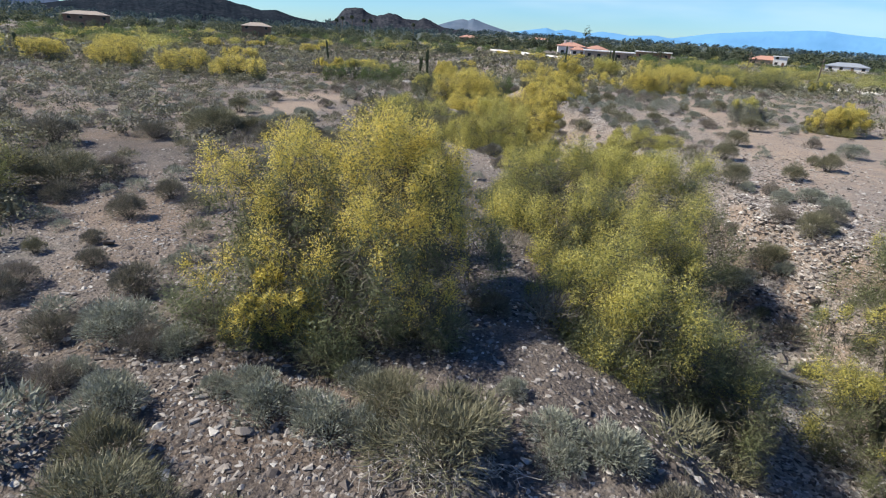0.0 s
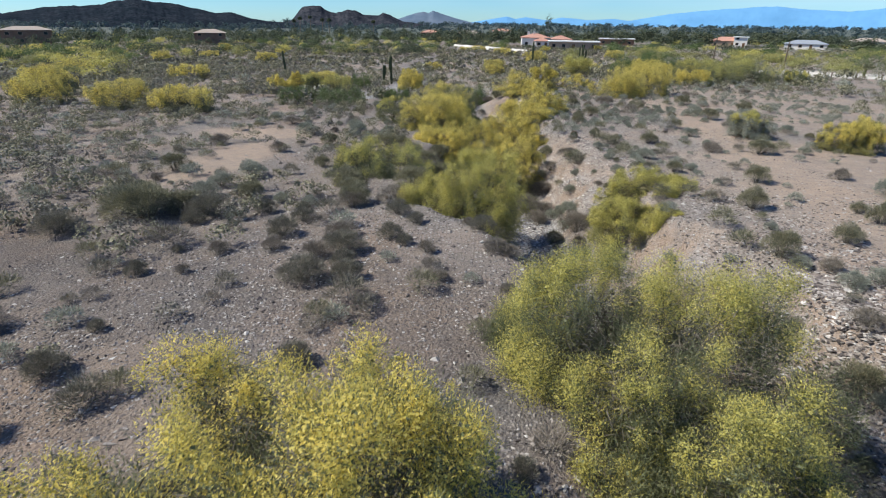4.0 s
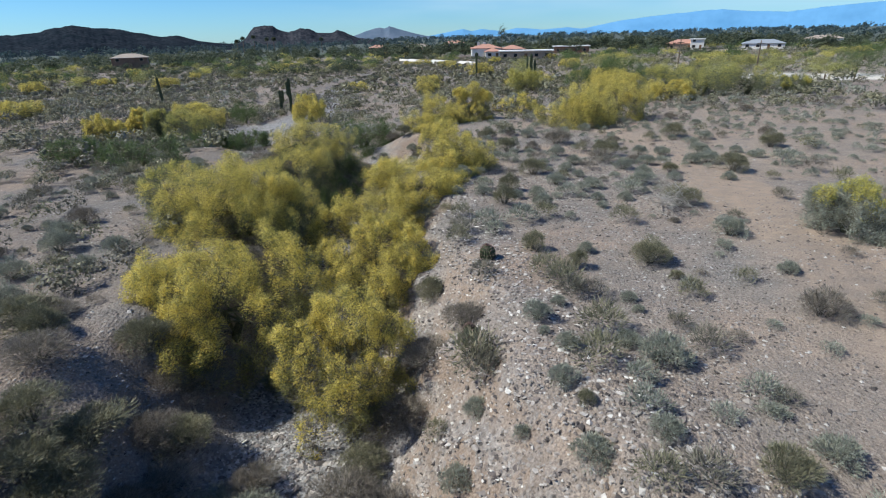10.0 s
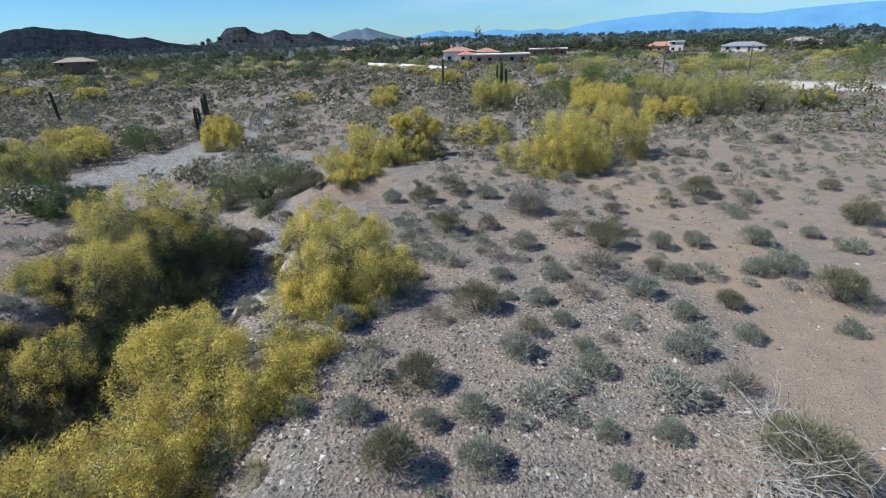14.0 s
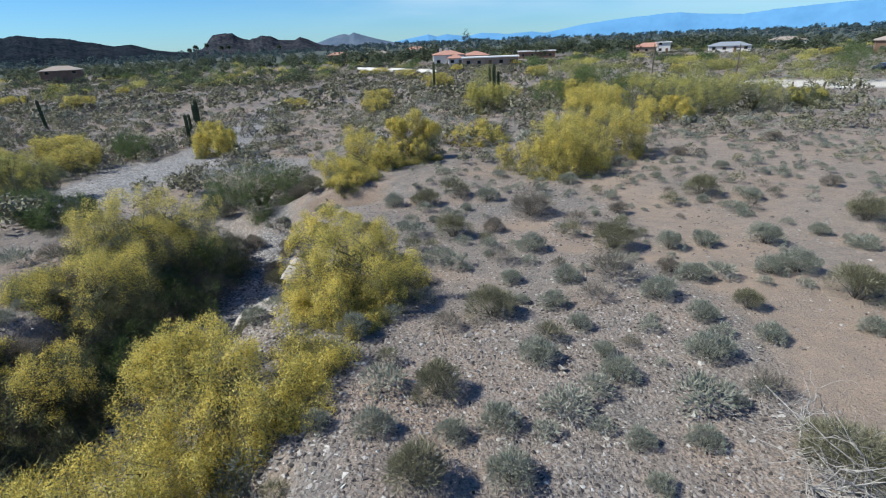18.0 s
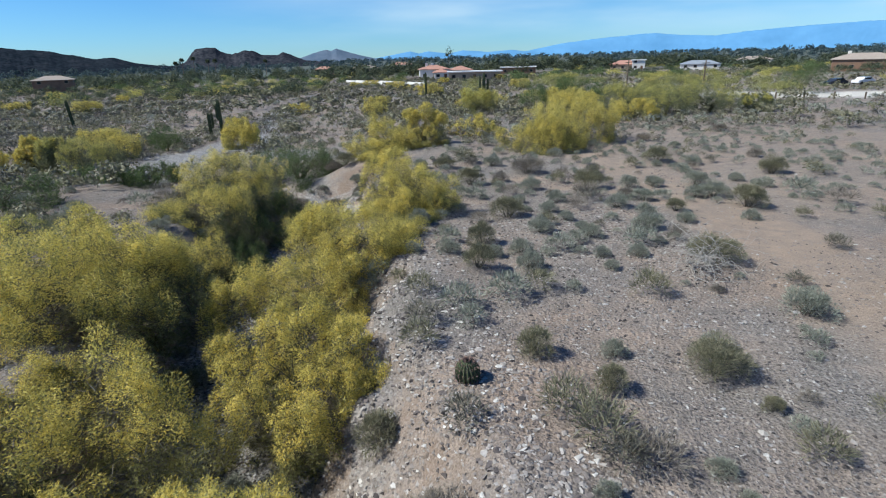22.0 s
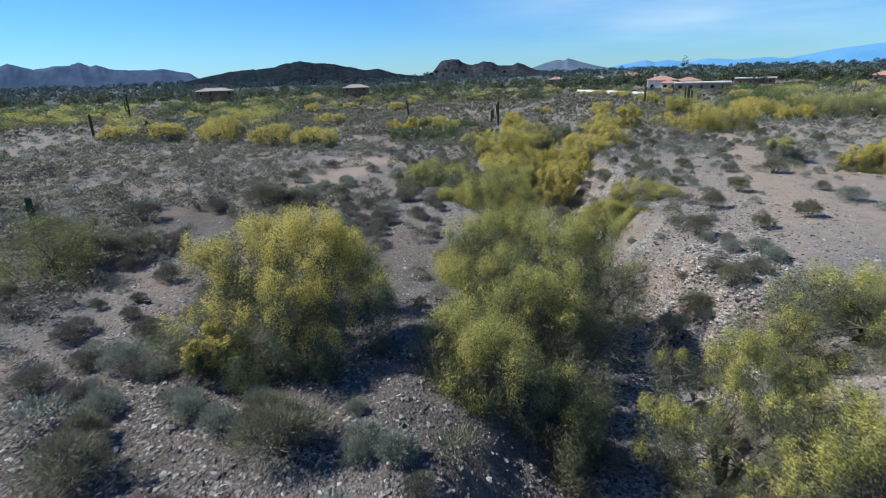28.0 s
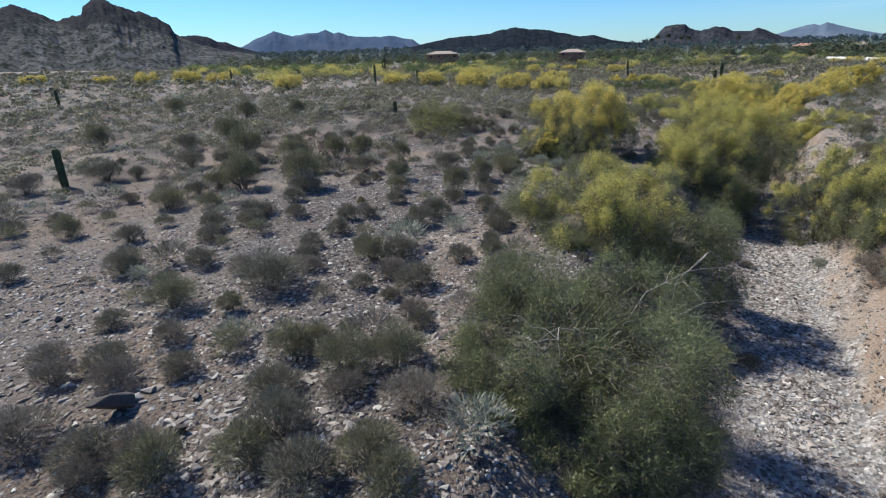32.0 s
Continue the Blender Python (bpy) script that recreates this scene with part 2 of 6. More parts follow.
ROOF_GREY = plaster("roof_grey", (0.24, 0.27, 0.31), (0.34, 0.37, 0.41), 3)
ROOF_WHITE = plaster("roof_white", (0.70, 0.69, 0.67), (0.82, 0.81, 0.79), 1)
DOOR_PAINT = plaster("door_paint", (0.16, 0.09, 0.05), (0.24, 0.14, 0.08), 2)
RUBBER, _t, _b = material("rubber", 0.8)
_b.inputs["Base Color"].default_value = (0.02, 0.02, 0.02, 1)
GLASS, _t, _b = material("window_glass", 0.08)
_b.inputs["Base Color"].default_value = (0.02, 0.025, 0.03, 1)
_b.inputs["Specular IOR Level"].default_value = 0.6


def car_paint(name, colour):
    mat, tree, bsdf = material(name, 0.25)
    bsdf.inputs["Base Color"].default_value = (*colour, 1)
    bsdf.inputs["Coat Weight"].default_value = 0.6
    return mat


def stone_material(name, by_object, pale=1.0):
    mat, tree, bsdf = material(name, 0.85)
    src = tree.nodes.new("ShaderNodeObjectInfo" if by_object else "ShaderNodeNewGeometry")
    tone = ramp(tree, src.outputs["Random" if by_object else "Random Per Island"],
                [(0.0, (0.05, 0.045, 0.045)), (0.25, (0.125, 0.108, 0.104)), (0.55, (0.235, 0.212, 0.198)), (0.85, (0.33, 0.31, 0.297)), (1.0, (0.49, 0.48, 0.465))])
    grain = ramp(tree, noise_fac(tree, 22, 5), [(0.3, (0.7, 0.7, 0.7)), (0.7, (1.08, 1.04, 1.0))])
    tone = mix(tree, 1.0, tone, (pale, pale, pale * 0.98), "MULTIPLY")
    tree.links.new(mix(tree, 1.0, tone, grain, "MULTIPLY"), bsdf.inputs["Base Color"])
    bump(tree, bsdf, noise_fac(tree, 45, 4), 0.4, 0.01)
    return mat


STONE, STONE_LOOSE, STONE_PALE = stone_material("stone", True), stone_material("stone_loose", False), stone_material("stone_pale", False, 1.32)


def stone_cover(tree, scale, share, tones):
    """Flat-lying broken stones: their tone, where they lie, and their height."""
    v = tree.nodes.new("ShaderNodeTexVoronoi")
    v.inputs["Scale"].default_value = scale
    c = tree.nodes.new("ShaderNodeTexCoord")
    warp = node(tree, "ShaderNodeTexNoise", Scale=scale * 1.4, Detail=2.0)
    tree.links.new(c.outputs["Object"], warp.inputs["Vector"])
    moved = mix(tree, 0.035 * 9 / scale, c.outputs["Object"], warp.outputs["Color"], "ADD")
    tree.links.new(moved, v.inputs["Vector"])
    split = tree.nodes.new("ShaderNodeSeparateColor")
    tree.links.new(v.outputs["Color"], split.inputs[0])
    tone = ramp(tree, split.outputs[0], tones)
    lies = ramp(tree, split.outputs[1], [(1 - share - 0.02, (0, 0, 0)), (1 - share + 0.02, (1, 1, 1))])
    round_ = ramp(tree, v.outputs["Distance"], [(0.36, (1, 1, 1)), (0.46, (0, 0, 0))])
    dome = ramp(tree, v.outputs["Distance"], [(0.1, (1, 1, 1)), (0.46, (0, 0, 0))])
    return tone, mix(tree, 1.0, lies, round_, "MULTIPLY"), mix(tree, 1.0, lies, dome, "MULTIPLY")


def ground_material():
    mat, tree, bsdf = material("desert_ground", 0.95)
    at = {}
    for key in ("sand", "gravel", "pale", "varnish", "scrub"):
        a = tree.nodes.new("ShaderNodeAttribute")
        a.attribute_name = key
        at[key] = a.outputs["Fac"]
    fine, mid, wide = noise_fac(tree, 26, 6, 0.65), noise_fac(tree, 2.2, 5), noise_fac(tree, 0.22, 4)
    soil = ramp(tree, fine, [(0.30, (0.115, 0.098, 0.084)), (0.45, (0.225, 0.194, 0.168)), (0.60, (0.315, 0.275, 0.240)), (0.78, (0.43, 0.385, 0.345))])
    soil = mix(tree, 1.0, soil, ramp(tree, wide, [(0.35, (0.80, 0.85, 0.90)), (0.5, (1.0, 0.98, 0.97)), (0.66, (1.14, 1.03, 0.94))]), "MULTIPLY")
    soil = mix(tree, 1.0, soil, ramp(tree, mid, [(0.3, (0.78, 0.79, 0.80)), (0.7, (1.14, 1.10, 1.06))]), "MULTIPLY")
    dark = mix(tree, 1.0, soil, (0.46, 0.46, 0.475), "MULTIPLY")
    soil = mix(tree, at["varnish"], soil, dark)
    tones = [(0.0, (0.04, 0.037, 0.037)), (0.3, (0.12, 0.108, 0.104)), (0.6, (0.25, 0.226, 0.208)), (0.85, (0.33, 0.308, 0.29)), (1.0, (0.47, 0.455, 0.435))]
    thick = ramp(tree, noise_fac(tree, 0.9, 4), [(0.36, (0.15, 0.15, 0.15)), (0.56, (1, 1, 1))])
    domes = []
    for scale, share in ((24, 0.42), (10, 0.30)):
        tone, lies, dome = stone_cover(tree, scale, share, tones)
        tone = mix(tree, at["varnish"], tone, mix(tree, 1.0, tone, (0.72, 0.71, 0.70), "MULTIPLY"))
        domes.append(mix(tree, 1.0, dome, thick, "MULTIPLY"))
        soil = mix(tree, mix(tree, 1.0, lies, thick, "MULTIPLY"), soil, tone)
    sandy = ramp(tree, fine, [(0.3, (0.245, 0.192, 0.150)), (0.7, (0.365, 0.296, 0.235))])
    sandy = mix(tree, 1.0, sandy, ramp(tree, mid, [(0.3, (0.86, 0.86, 0.87)), (0.7, (1.12, 1.06, 1.0))]), "MULTIPLY")
    pebble = tree.nodes.new("ShaderNodeTexVoronoi")
    pebble.inputs["Scale"].default_value = 13
    c = tree.nodes.new("ShaderNodeTexCoord")
    tree.links.new(c.outputs["Object"], pebble.inputs["Vector"])
    wet = ramp(tree, pebble.outputs["Color"], [(0.1, (0.11, 0.105, 0.105)), (0.5, (0.245, 0.24, 0.235)), (0.9, (0.47, 0.465, 0.455))])
    wet = mix(tree, 1.0, wet, ramp(tree, mid, [(0.3, (0.72, 0.73, 0.76)), (0.7, (1.12, 1.08, 1.04))]), "MULTIPLY")
    pale = ramp(tree, mid, [(0.3, (0.54, 0.50, 0.44)), (0.7, (0.63, 0.60, 0.54))])
    colour = mix(tree, at["sand"], soil, sandy)
    colour = mix(tree, at["gravel"], colour, wet)
    lie = tree.nodes.new("ShaderNodeNewGeometry")
    up = tree.nodes.new("ShaderNodeSeparateXYZ")
    tree.links.new(lie.outputs["True Normal"], up.inputs[0])
    steep = ramp(tree, up.outputs[2], [(0.62, (0.85, 0.85, 0.85)), (0.84, (0, 0, 0))])
    steep = mix(tree, 1.0, steep, ramp(tree, noise_fac(tree, 1.4, 4), [(0.38, (0.1, 0.1, 0.1)), (0.56, (1, 1, 1))]), "MULTIPLY")
    earth = ramp(tree, fine, [(0.3, (0.165, 0.118, 0.086)), (0.55, (0.27, 0.203, 0.155)), (0.75, (0.385, 0.318, 0.26))])
    colour = mix(tree, steep, colour, earth)
    colour = mix(tree, at["scrub"], colour, ramp(tree, noise_fac(tree, 0.08, 6, 0.7), [(0.35, (0.035, 0.05, 0.045)), (0.6, (0.085, 0.105, 0.085)), (0.75, (0.19, 0.18, 0.15))]))
    colour = mix(tree, at["pale"], colour, pale)
    tree.links.new(colour, bsdf.inputs["Base Color"])
    hill = tree.nodes.new("ShaderNodeMath")
    hill.operation = "ADD"
    tree.links.new(fine, hill.inputs[0])
    firm = tree.nodes.new("ShaderNodeMath")
    firm.operation = "MULTIPLY"
    still = tree.nodes.new("ShaderNodeMath")
    still.operation = "SUBTRACT"
    still.inputs[0].default_value = 1.0
    tree.links.new(at["sand"], still.inputs[1])
    tree.links.new(pebble.outputs["Distance"], firm.inputs[0])
    tree.links.new(still.outputs[0], firm.inputs[1])
    tree.links.new(firm.outputs[0], hill.inputs[1])
    high = tree.nodes.new("ShaderNodeMath")
    high.operation = "MULTIPLY_ADD"
    tree.links.new(mix(tree, 1.0, domes[0], domes[1], "ADD"), high.inputs[0])
    high.inputs[1].default_value = 0.9
    tree.links.new(hill.outputs[0], high.inputs[2])
    bump(tree, bsdf, high.outputs[0], 0.85, 0.045)
    return mat


GROUND = ground_material()


def hill_material(name, low, high, rock, scale, cap=0):
    mat, tree, bsdf = material(name, 1.0)
    bsdf.inputs["Specular IOR Level"].default_value = 0.0
    cover = ramp(tree, noise_fac(tree, scale, 8, 0.7), [(0.36, low), (0.54, high), (0.72, rock)])
    dots = tree.nodes.new("ShaderNodeTexVoronoi")
    dots.inputs["Scale"].default_value = scale * 3.2
    co_ = tree.nodes.new("ShaderNodeTexCoord")
    tree.links.new(co_.outputs["Object"], dots.inputs["Vector"])
    cover = mix(tree, ramp(tree, dots.outputs["Distance"], [(0.32, (0.85, 0.85, 0.85)), (0.46, (0, 0, 0))]), cover, tuple(v * 0.8 for v in low))
    broad = ramp(tree, noise_fac(tree, scale * 0.12, 4), [(0.3, (0.75, 0.75, 0.78)), (0.7, (1.15, 1.1, 1.05))])
    if cap:
        # bare dark rock above the scree, a little haze put into its blue tone
        co2 = tree.nodes.new("ShaderNodeTexCoord")
        xyz = tree.nodes.new("ShaderNodeSeparateXYZ")
        tree.links.new(co2.outputs["Object"], xyz.inputs[0])
        h = tree.nodes.new("ShaderNodeMath")
        h.operation = "MULTIPLY_ADD"
        tree.links.new(noise_fac(tree, 0.02, 6, 0.62), h.inputs[0])
        h.inputs[1].default_value = 44.0
        tree.links.new(xyz.outputs[2], h.inputs[2])
        n = tree.nodes.new("ShaderNodeMapRange")
        n.inputs["From Min"].default_value, n.inputs["From Max"].default_value = cap + 15, cap + 19
        tree.links.new(h.outputs[0], n.inputs["Value"])
        crust = ramp(tree, noise_fac(tree, 0.25, 6, 0.7), [(0.35, (0.022, 0.026, 0.032)), (0.7, (0.066, 0.066, 0.07))])
        cover = mix(tree, n.outputs["Result"], cover, crust)
    tree.links.new(mix(tree, 1.0, cover, broad, "MULTIPLY"), bsdf.inputs["Base Color"])
    return mat


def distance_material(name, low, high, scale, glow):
    """A far backdrop: haze of kilometres of bright air, put into colour and glow."""
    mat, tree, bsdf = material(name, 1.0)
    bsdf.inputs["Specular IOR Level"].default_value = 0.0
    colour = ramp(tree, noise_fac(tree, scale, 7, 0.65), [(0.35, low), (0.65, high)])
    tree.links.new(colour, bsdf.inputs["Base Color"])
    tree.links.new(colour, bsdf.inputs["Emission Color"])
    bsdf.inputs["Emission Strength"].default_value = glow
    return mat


# ---------------------------------------------------------------- mesh helpers
def mesh_of(name, verts, faces, mat, smooth_=False):
    """A mesh from an n x 3 array and an m x k array of corners, all faces with k corners."""
    verts, faces = np.asarray(verts, np.float32), np.asarray(faces, np.int32)
    me = bpy.data.meshes.new(name)
    k = faces.shape[1]
    me.vertices.add(len(verts))
    me.vertices.foreach_set("co", verts.ravel())
    me.loops.add(faces.size)
    me.loops.foreach_set("vertex_index", faces.ravel())
    me.polygons.add(len(faces))
    me.polygons.foreach_set("loop_start", np.arange(0, faces.size, k, dtype=np.int32))
    me.polygons.foreach_set("use_smooth", np.full(len(faces), smooth_))
    me.materials.append(mat)
    me.update(calc_edges=True)
    return me


def part(name, data, parent, label=""):
    ob = new(name, data)
    ob.parent = parent
    return tagged(ob, label)


def bm_mesh(name, bm, mat, smooth_=False):
    me = bpy.data.meshes.new(name)
    bm.to_mesh(me)
    bm.free()
    me.materials.append(mat)
    if smooth_:
        me.polygons.foreach_set("use_smooth", np.full(len(me.polygons), True))
    return me


def box_bm(bm, x0, x1, y0, y1, z0, z1):
    m = Matrix.Translation(((x0 + x1) / 2, (y0 + y1) / 2, (z0 + z1) / 2)) @ Matrix.Diagonal((x1 - x0, y1 - y0, z1 - z0, 1))
    bmesh.ops.create_cube(bm, size=1, matrix=m)
    return bm


def unit(v):
    return v / np.maximum(np.linalg.norm(v, axis=-1, keepdims=True), 1e-9)


def blades(rng, at, along, length, width, corners=4, face=None):
    """Small slivers with three or four corners that start at places and point along ways."""
    n = len(at)
    along = unit(along)
    side = unit(np.cross(along, unit(rng.normal(size=(n, 3))) if face is None else face))
    l, w = np.broadcast_to(length, n)[:, None], np.broadcast_to(width, n)[:, None]
    if corners == 3:
        q = np.stack([at - side * w * 0.5, at + side * w * 0.5, at + along * l], 1)
        return q.reshape(-1, 3), np.arange(3 * n, dtype=np.int32).reshape(n, 3)
    q = np.stack([at - side * w * 0.3, at + along * l * 0.55 - side * w * 0.5, at + along * l, at + along * l * 0.5 + side * w * 0.5], 1)
    return q.reshape(-1, 3), np.arange(4 * n, dtype=np.int32).reshape(n, 4)


def flakes(rng, at, face, size):
    """Small three-cornered leaves or petals that face given ways."""
    n = len(at)
    face = unit(face)
    a = unit(np.cross(face, rng.normal(size=(n, 3))))
    b = np.cross(face, a)
    s = np.broadcast_to(size, n)[:, None]
    q = np.stack([at + a * s * 0.62, at - a * s * 0.34 + b * s * 0.52, at - a * s * 0.34 - b * s * 0.52], 1)
    return q.reshape(-1, 3), np.arange(3 * n, dtype=np.int32).reshape(n, 3)


def tubes(lines, sides=6):
    """Tapered round limbs: each line is a list of (x, y, z, radius)."""
    verts, faces, base = [], [], 0
    ring = np.arange(sides) * 2 * np.pi / sides
    for line in lines:
        p = np.array(line, float)
        d = unit(np.gradient(p[:, :3], axis=0))
        a = unit(np.cross(d, np.array([0.31, 0.17, 0.93]) + 0 * d) + 1e-6)
        b = np.cross(d, a)
        r = p[:, 3][:, None, None]
        v = p[:, None, :3] + r * (np.cos(ring)[None, :, None] * a[:, None] + np.sin(ring)[None, :, None] * b[:, None])
        verts.append(v.reshape(-1, 3))
        for i in range(len(p) - 1):
            for s in range(sides):
                o, e = base + i * sides, (s + 1) % sides
                faces.append((o + s, o + e, o + sides + e, o + sides + s))
        base += len(p) * sides
    return np.concatenate(verts), np.array(faces, np.int32)


def bent(rng, a, b, r0, r1, steps=6, wander=0.12):
    a, b = np.array(a, float), np.array(b, float)
    s = np.linspace(0, 1, steps)[:, None]
    off = np.cumsum(rng.normal(size=(steps, 3)), 0) * wander * np.linalg.norm(b - a) / steps
    p = a + (b - a) * s + off * np.sin(s * np.pi * 0.75)
    p[:, 2] += 0.10 * np.linalg.norm(b - a) * np.sin(s[:, 0] * np.pi)
    return np.c_[p, r0 + (r1 - r0) * s[:, 0] ** 0.7]

# ---------------------------------------------------------------- ground
def stretch(lo, fine_lo, fine_hi, hi, step, grow):
    mid = np.arange(fine_lo, fine_hi + step / 2, step)
    out, s, v = [], step, fine_hi
    while v < hi:
        s *= grow
        v += s
        out.append(min(v, hi))
    back, s, v = [], step, fine_lo
    while v > lo:
        s *= grow
        v -= s
        back.append(max(v, lo))
    return np.r_[back[::-1], mid, out]


GX = stretch(-4500, -13, 12, 4500, 0.22, 1.075)
GY = stretch(-4500, -20, 56, 4800, 0.28, 1.075)
gx, gy = np.meshgrid(GX, GY)
gz = ground(gx, gy)
ni, nj = gx.shape
idx = np.arange(ni * nj).reshape(ni, nj)
quads = np.stack([idx[:-1, :-1], idx[:-1, 1:], idx[1:, 1:], idx[1:, :-1]], -1).reshape(-1, 4)
ground_ob = new("ground", mesh_of("ground", np.stack([gx, gy, gz], -1).reshape(-1, 3), quads, GROUND, True))
tagged(ground_ob, "pinkish brown stony desert soil with sandy bare patches and a gravel wash", "ground", kind="structure")


def sandiness(x, y):
    """Bare sandy tracks and clearings, 0 to 1."""
    n = rough(x, y, 5, 21) * 1.1 + rough(x, y, 1.6, 22) * 0.5
    track = 1 - smooth(np.abs(x - (9.2 + 0.6 * np.sin(y * 0.17)) - 0.5 * n), 0.8, 2.6)
    track = track * smooth(y, 14, 24) * (1 - smooth(y, 60, 80)) * 0.75
    yard = (1 - smooth(np.hypot((x - 11) / 6.5, (y - 27) / 9.5) + 0.18 * n, 0.75, 1.2)) * 0.42
    left = (1 - smooth(np.minimum(np.hypot((x + 19.5) / 4.5, (y - 34.5) / 1.8), np.hypot((x + 17.5) / 2.0, (y - 27) / 5.0)) + 0.2 * n, 0.7, 1.2)) * 0.85
    spots = [(9.4, 43.3, 2.2, 3.2), (8.8, 48.0, 1.4, 1.0), (7.5, 49.9, 0.9, 0.6), (3.4, 53.6, 1.3, 0.6), (5.0, 51.0, 0.6, 0.5), (-10.5, 61.0, 1.6, 1.2)]
    tan = np.max([1 - smooth(np.hypot((x - a) / c, (y - b) / d) + 0.25 * n, 0.6, 1.15) for a, b, c, d in spots], 0)
    flat = (1 - smooth(np.hypot((x - 22) / 12, (y - 58) / 20) + 0.12 * n, 0.8, 1.2)) * 0.4
    bank = (1 - smooth(np.abs(np.hypot((x - 5.6) / 1.3, (y - 9) / 7.0)) + 0.2 * n, 0.8, 1.2)) * 0.1
    patch = smooth(rough(x, y, 9, 23) + 0.5 * rough(x, y, 2.5, 24), 0.5, 1.0) * 0.35
    return np.clip(np.maximum.reduce([track, yard, left, tan, flat, bank, patch]), 0, 1)


def gravelly(x, y):
    edge, side = wash_side(x, y)
    bed = 1 - smooth(edge + 0.5 * rough(x, y, 1.2, 31), -0.1, 0.9)
    slope = (1 - smooth(edge + 0.8 * rough(x, y, 2, 33), 1.6, 3.6)) * 0.5 * (side > 0) * smooth(y, 6, 11)
    fan = (1 - smooth(np.hypot((x + 19.6) / 11, (y - 76.5) / 4.4) + 0.3 * rough(x, y, 4, 32), 0.75, 1.1)) * 0.9
    return np.clip(np.maximum.reduce([bed, slope, fan]), 0, 1) * (y < 150)


def paleness(x, y):
    lot = (1 - smooth(np.abs(y - (124 - (x - 45) * 0.55) + rough(x, y, 6, 41)), 10.5, 12.0)) * smooth(x, 37, 42) * (1 - smooth(x, 128, 135))
    return lot


def varnished(x, y):
    """Dark desert pavement west of the wash."""
    side = smooth(np.interp(y, WY, WX) - x, 1.5, 4.5)
    return np.clip(side * (0.35 + 0.65 * (1 - smooth(y, 10, 28))) * (0.75 + 0.5 * rough(x, y, 3.5, 61)), 0, 1) * (1 - 0.5 * smooth(y, 60, 120))


for key, value in (("sand", sandiness(gx, gy)), ("gravel", gravelly(gx, gy)), ("pale", paleness(gx, gy)), ("varnish", varnished(gx, gy)), ("scrub", smooth(np.hypot(gx, gy) + 40 * rough(gx, gy, 60, 43), 300, 420) * 0.9)):
    ground_ob.data.attributes.new(key, "FLOAT", "POINT").data.foreach_set("value", np.asarray(value, np.float32).ravel())


# ---------------------------------------------------------------- hills and mountains
def ridge(name, profile, far, deep, mat, label, seed, jag=0.06, base_el=-0.3, eye=(0, 10), crag=0.0, steps=16):
    """A long hill at a distance: profile is azimuth and elevation in degrees of its crest."""
    az, el = np.array(profile).T
    a = np.arange(az[0] - 2.5, az[-1] + 2.5, 0.09)
    e = np.interp(a, np.r_[az[0] - 2.5, az, az[-1] + 2.5], np.r_[base_el, el, base_el])
    e = e + crag * (rough(a, 0 * a, 0.9, seed + 5) + 0.6 * rough(a, 0 * a, 0.33, seed + 6)) * smooth(e, 0.3, 1.0)
    rows = np.r_[np.linspace(0, 0.62, steps), 0.72, 0.85, 1.0]
    verts = []
    for k, r in enumerate(rows):
        up = np.sin(np.clip(r / 0.62, 0, 1) * np.pi / 2) ** 1.25 if r <= 0.62 else np.cos((r - 0.62) / 0.38 * np.pi / 2)
        d = far + deep * (r - 0.62)
        x, y = eye[0] + d * np.sin(np.radians(a)), eye[1] + d * np.cos(np.radians(a))
        crest = far * np.tan(np.radians(e)) + 6
        foot = -10.0
        gully = 1 + jag * (rough(x, y, far * 0.02, seed) + 0.6 * rough(x, y, far * 0.007, seed + 1) + 0.5 * rough(x, y, far * 0.003, seed + 2) + 0.35 * rough(x, y, far * 0.0014, seed + 3)) * (0.4 + 2.4 * (1 - up))
        z = foot + (crest - foot) * up * np.where(crest > foot, gully, 1)
        verts.append(np.stack([x, y, z], -1))
    v = np.stack(verts)
    n, m = v.shape[:2]
    i = np.arange(n * m).reshape(n, m)
    f = np.stack([i[:-1, :-1], i[:-1, 1:], i[1:, 1:], i[1:, :-1]], -1).reshape(-1, 4)
    ob = new(name, mesh_of(name, v.reshape(-1, 3), f, mat, True))
    return tagged(ob, label, "hill", kind="structure")


# HILL_DARK and HILL_ROCK: bluish distance haze is put into the rock and scrub colours
HILL_DARK = hill_material("hill_dark", (0.011, 0.018, 0.025), (0.022, 0.029, 0.039), (0.041, 0.044, 0.052), 0.06)
HILL_ROCK = hill_material("hill_rock", (0.020, 0.025, 0.034), (0.043, 0.047, 0.057), (0.090, 0.089, 0.097), 0.05)
HILL_NEAR = hill_material("hill_near", (0.034, 0.040, 0.036), (0.112, 0.115, 0.117), (0.175, 0.178, 0.185), 0.11, 27)
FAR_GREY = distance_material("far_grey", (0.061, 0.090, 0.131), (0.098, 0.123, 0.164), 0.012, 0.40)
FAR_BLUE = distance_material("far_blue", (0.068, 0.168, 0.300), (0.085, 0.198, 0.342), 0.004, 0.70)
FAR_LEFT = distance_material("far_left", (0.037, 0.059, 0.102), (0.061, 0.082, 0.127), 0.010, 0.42)

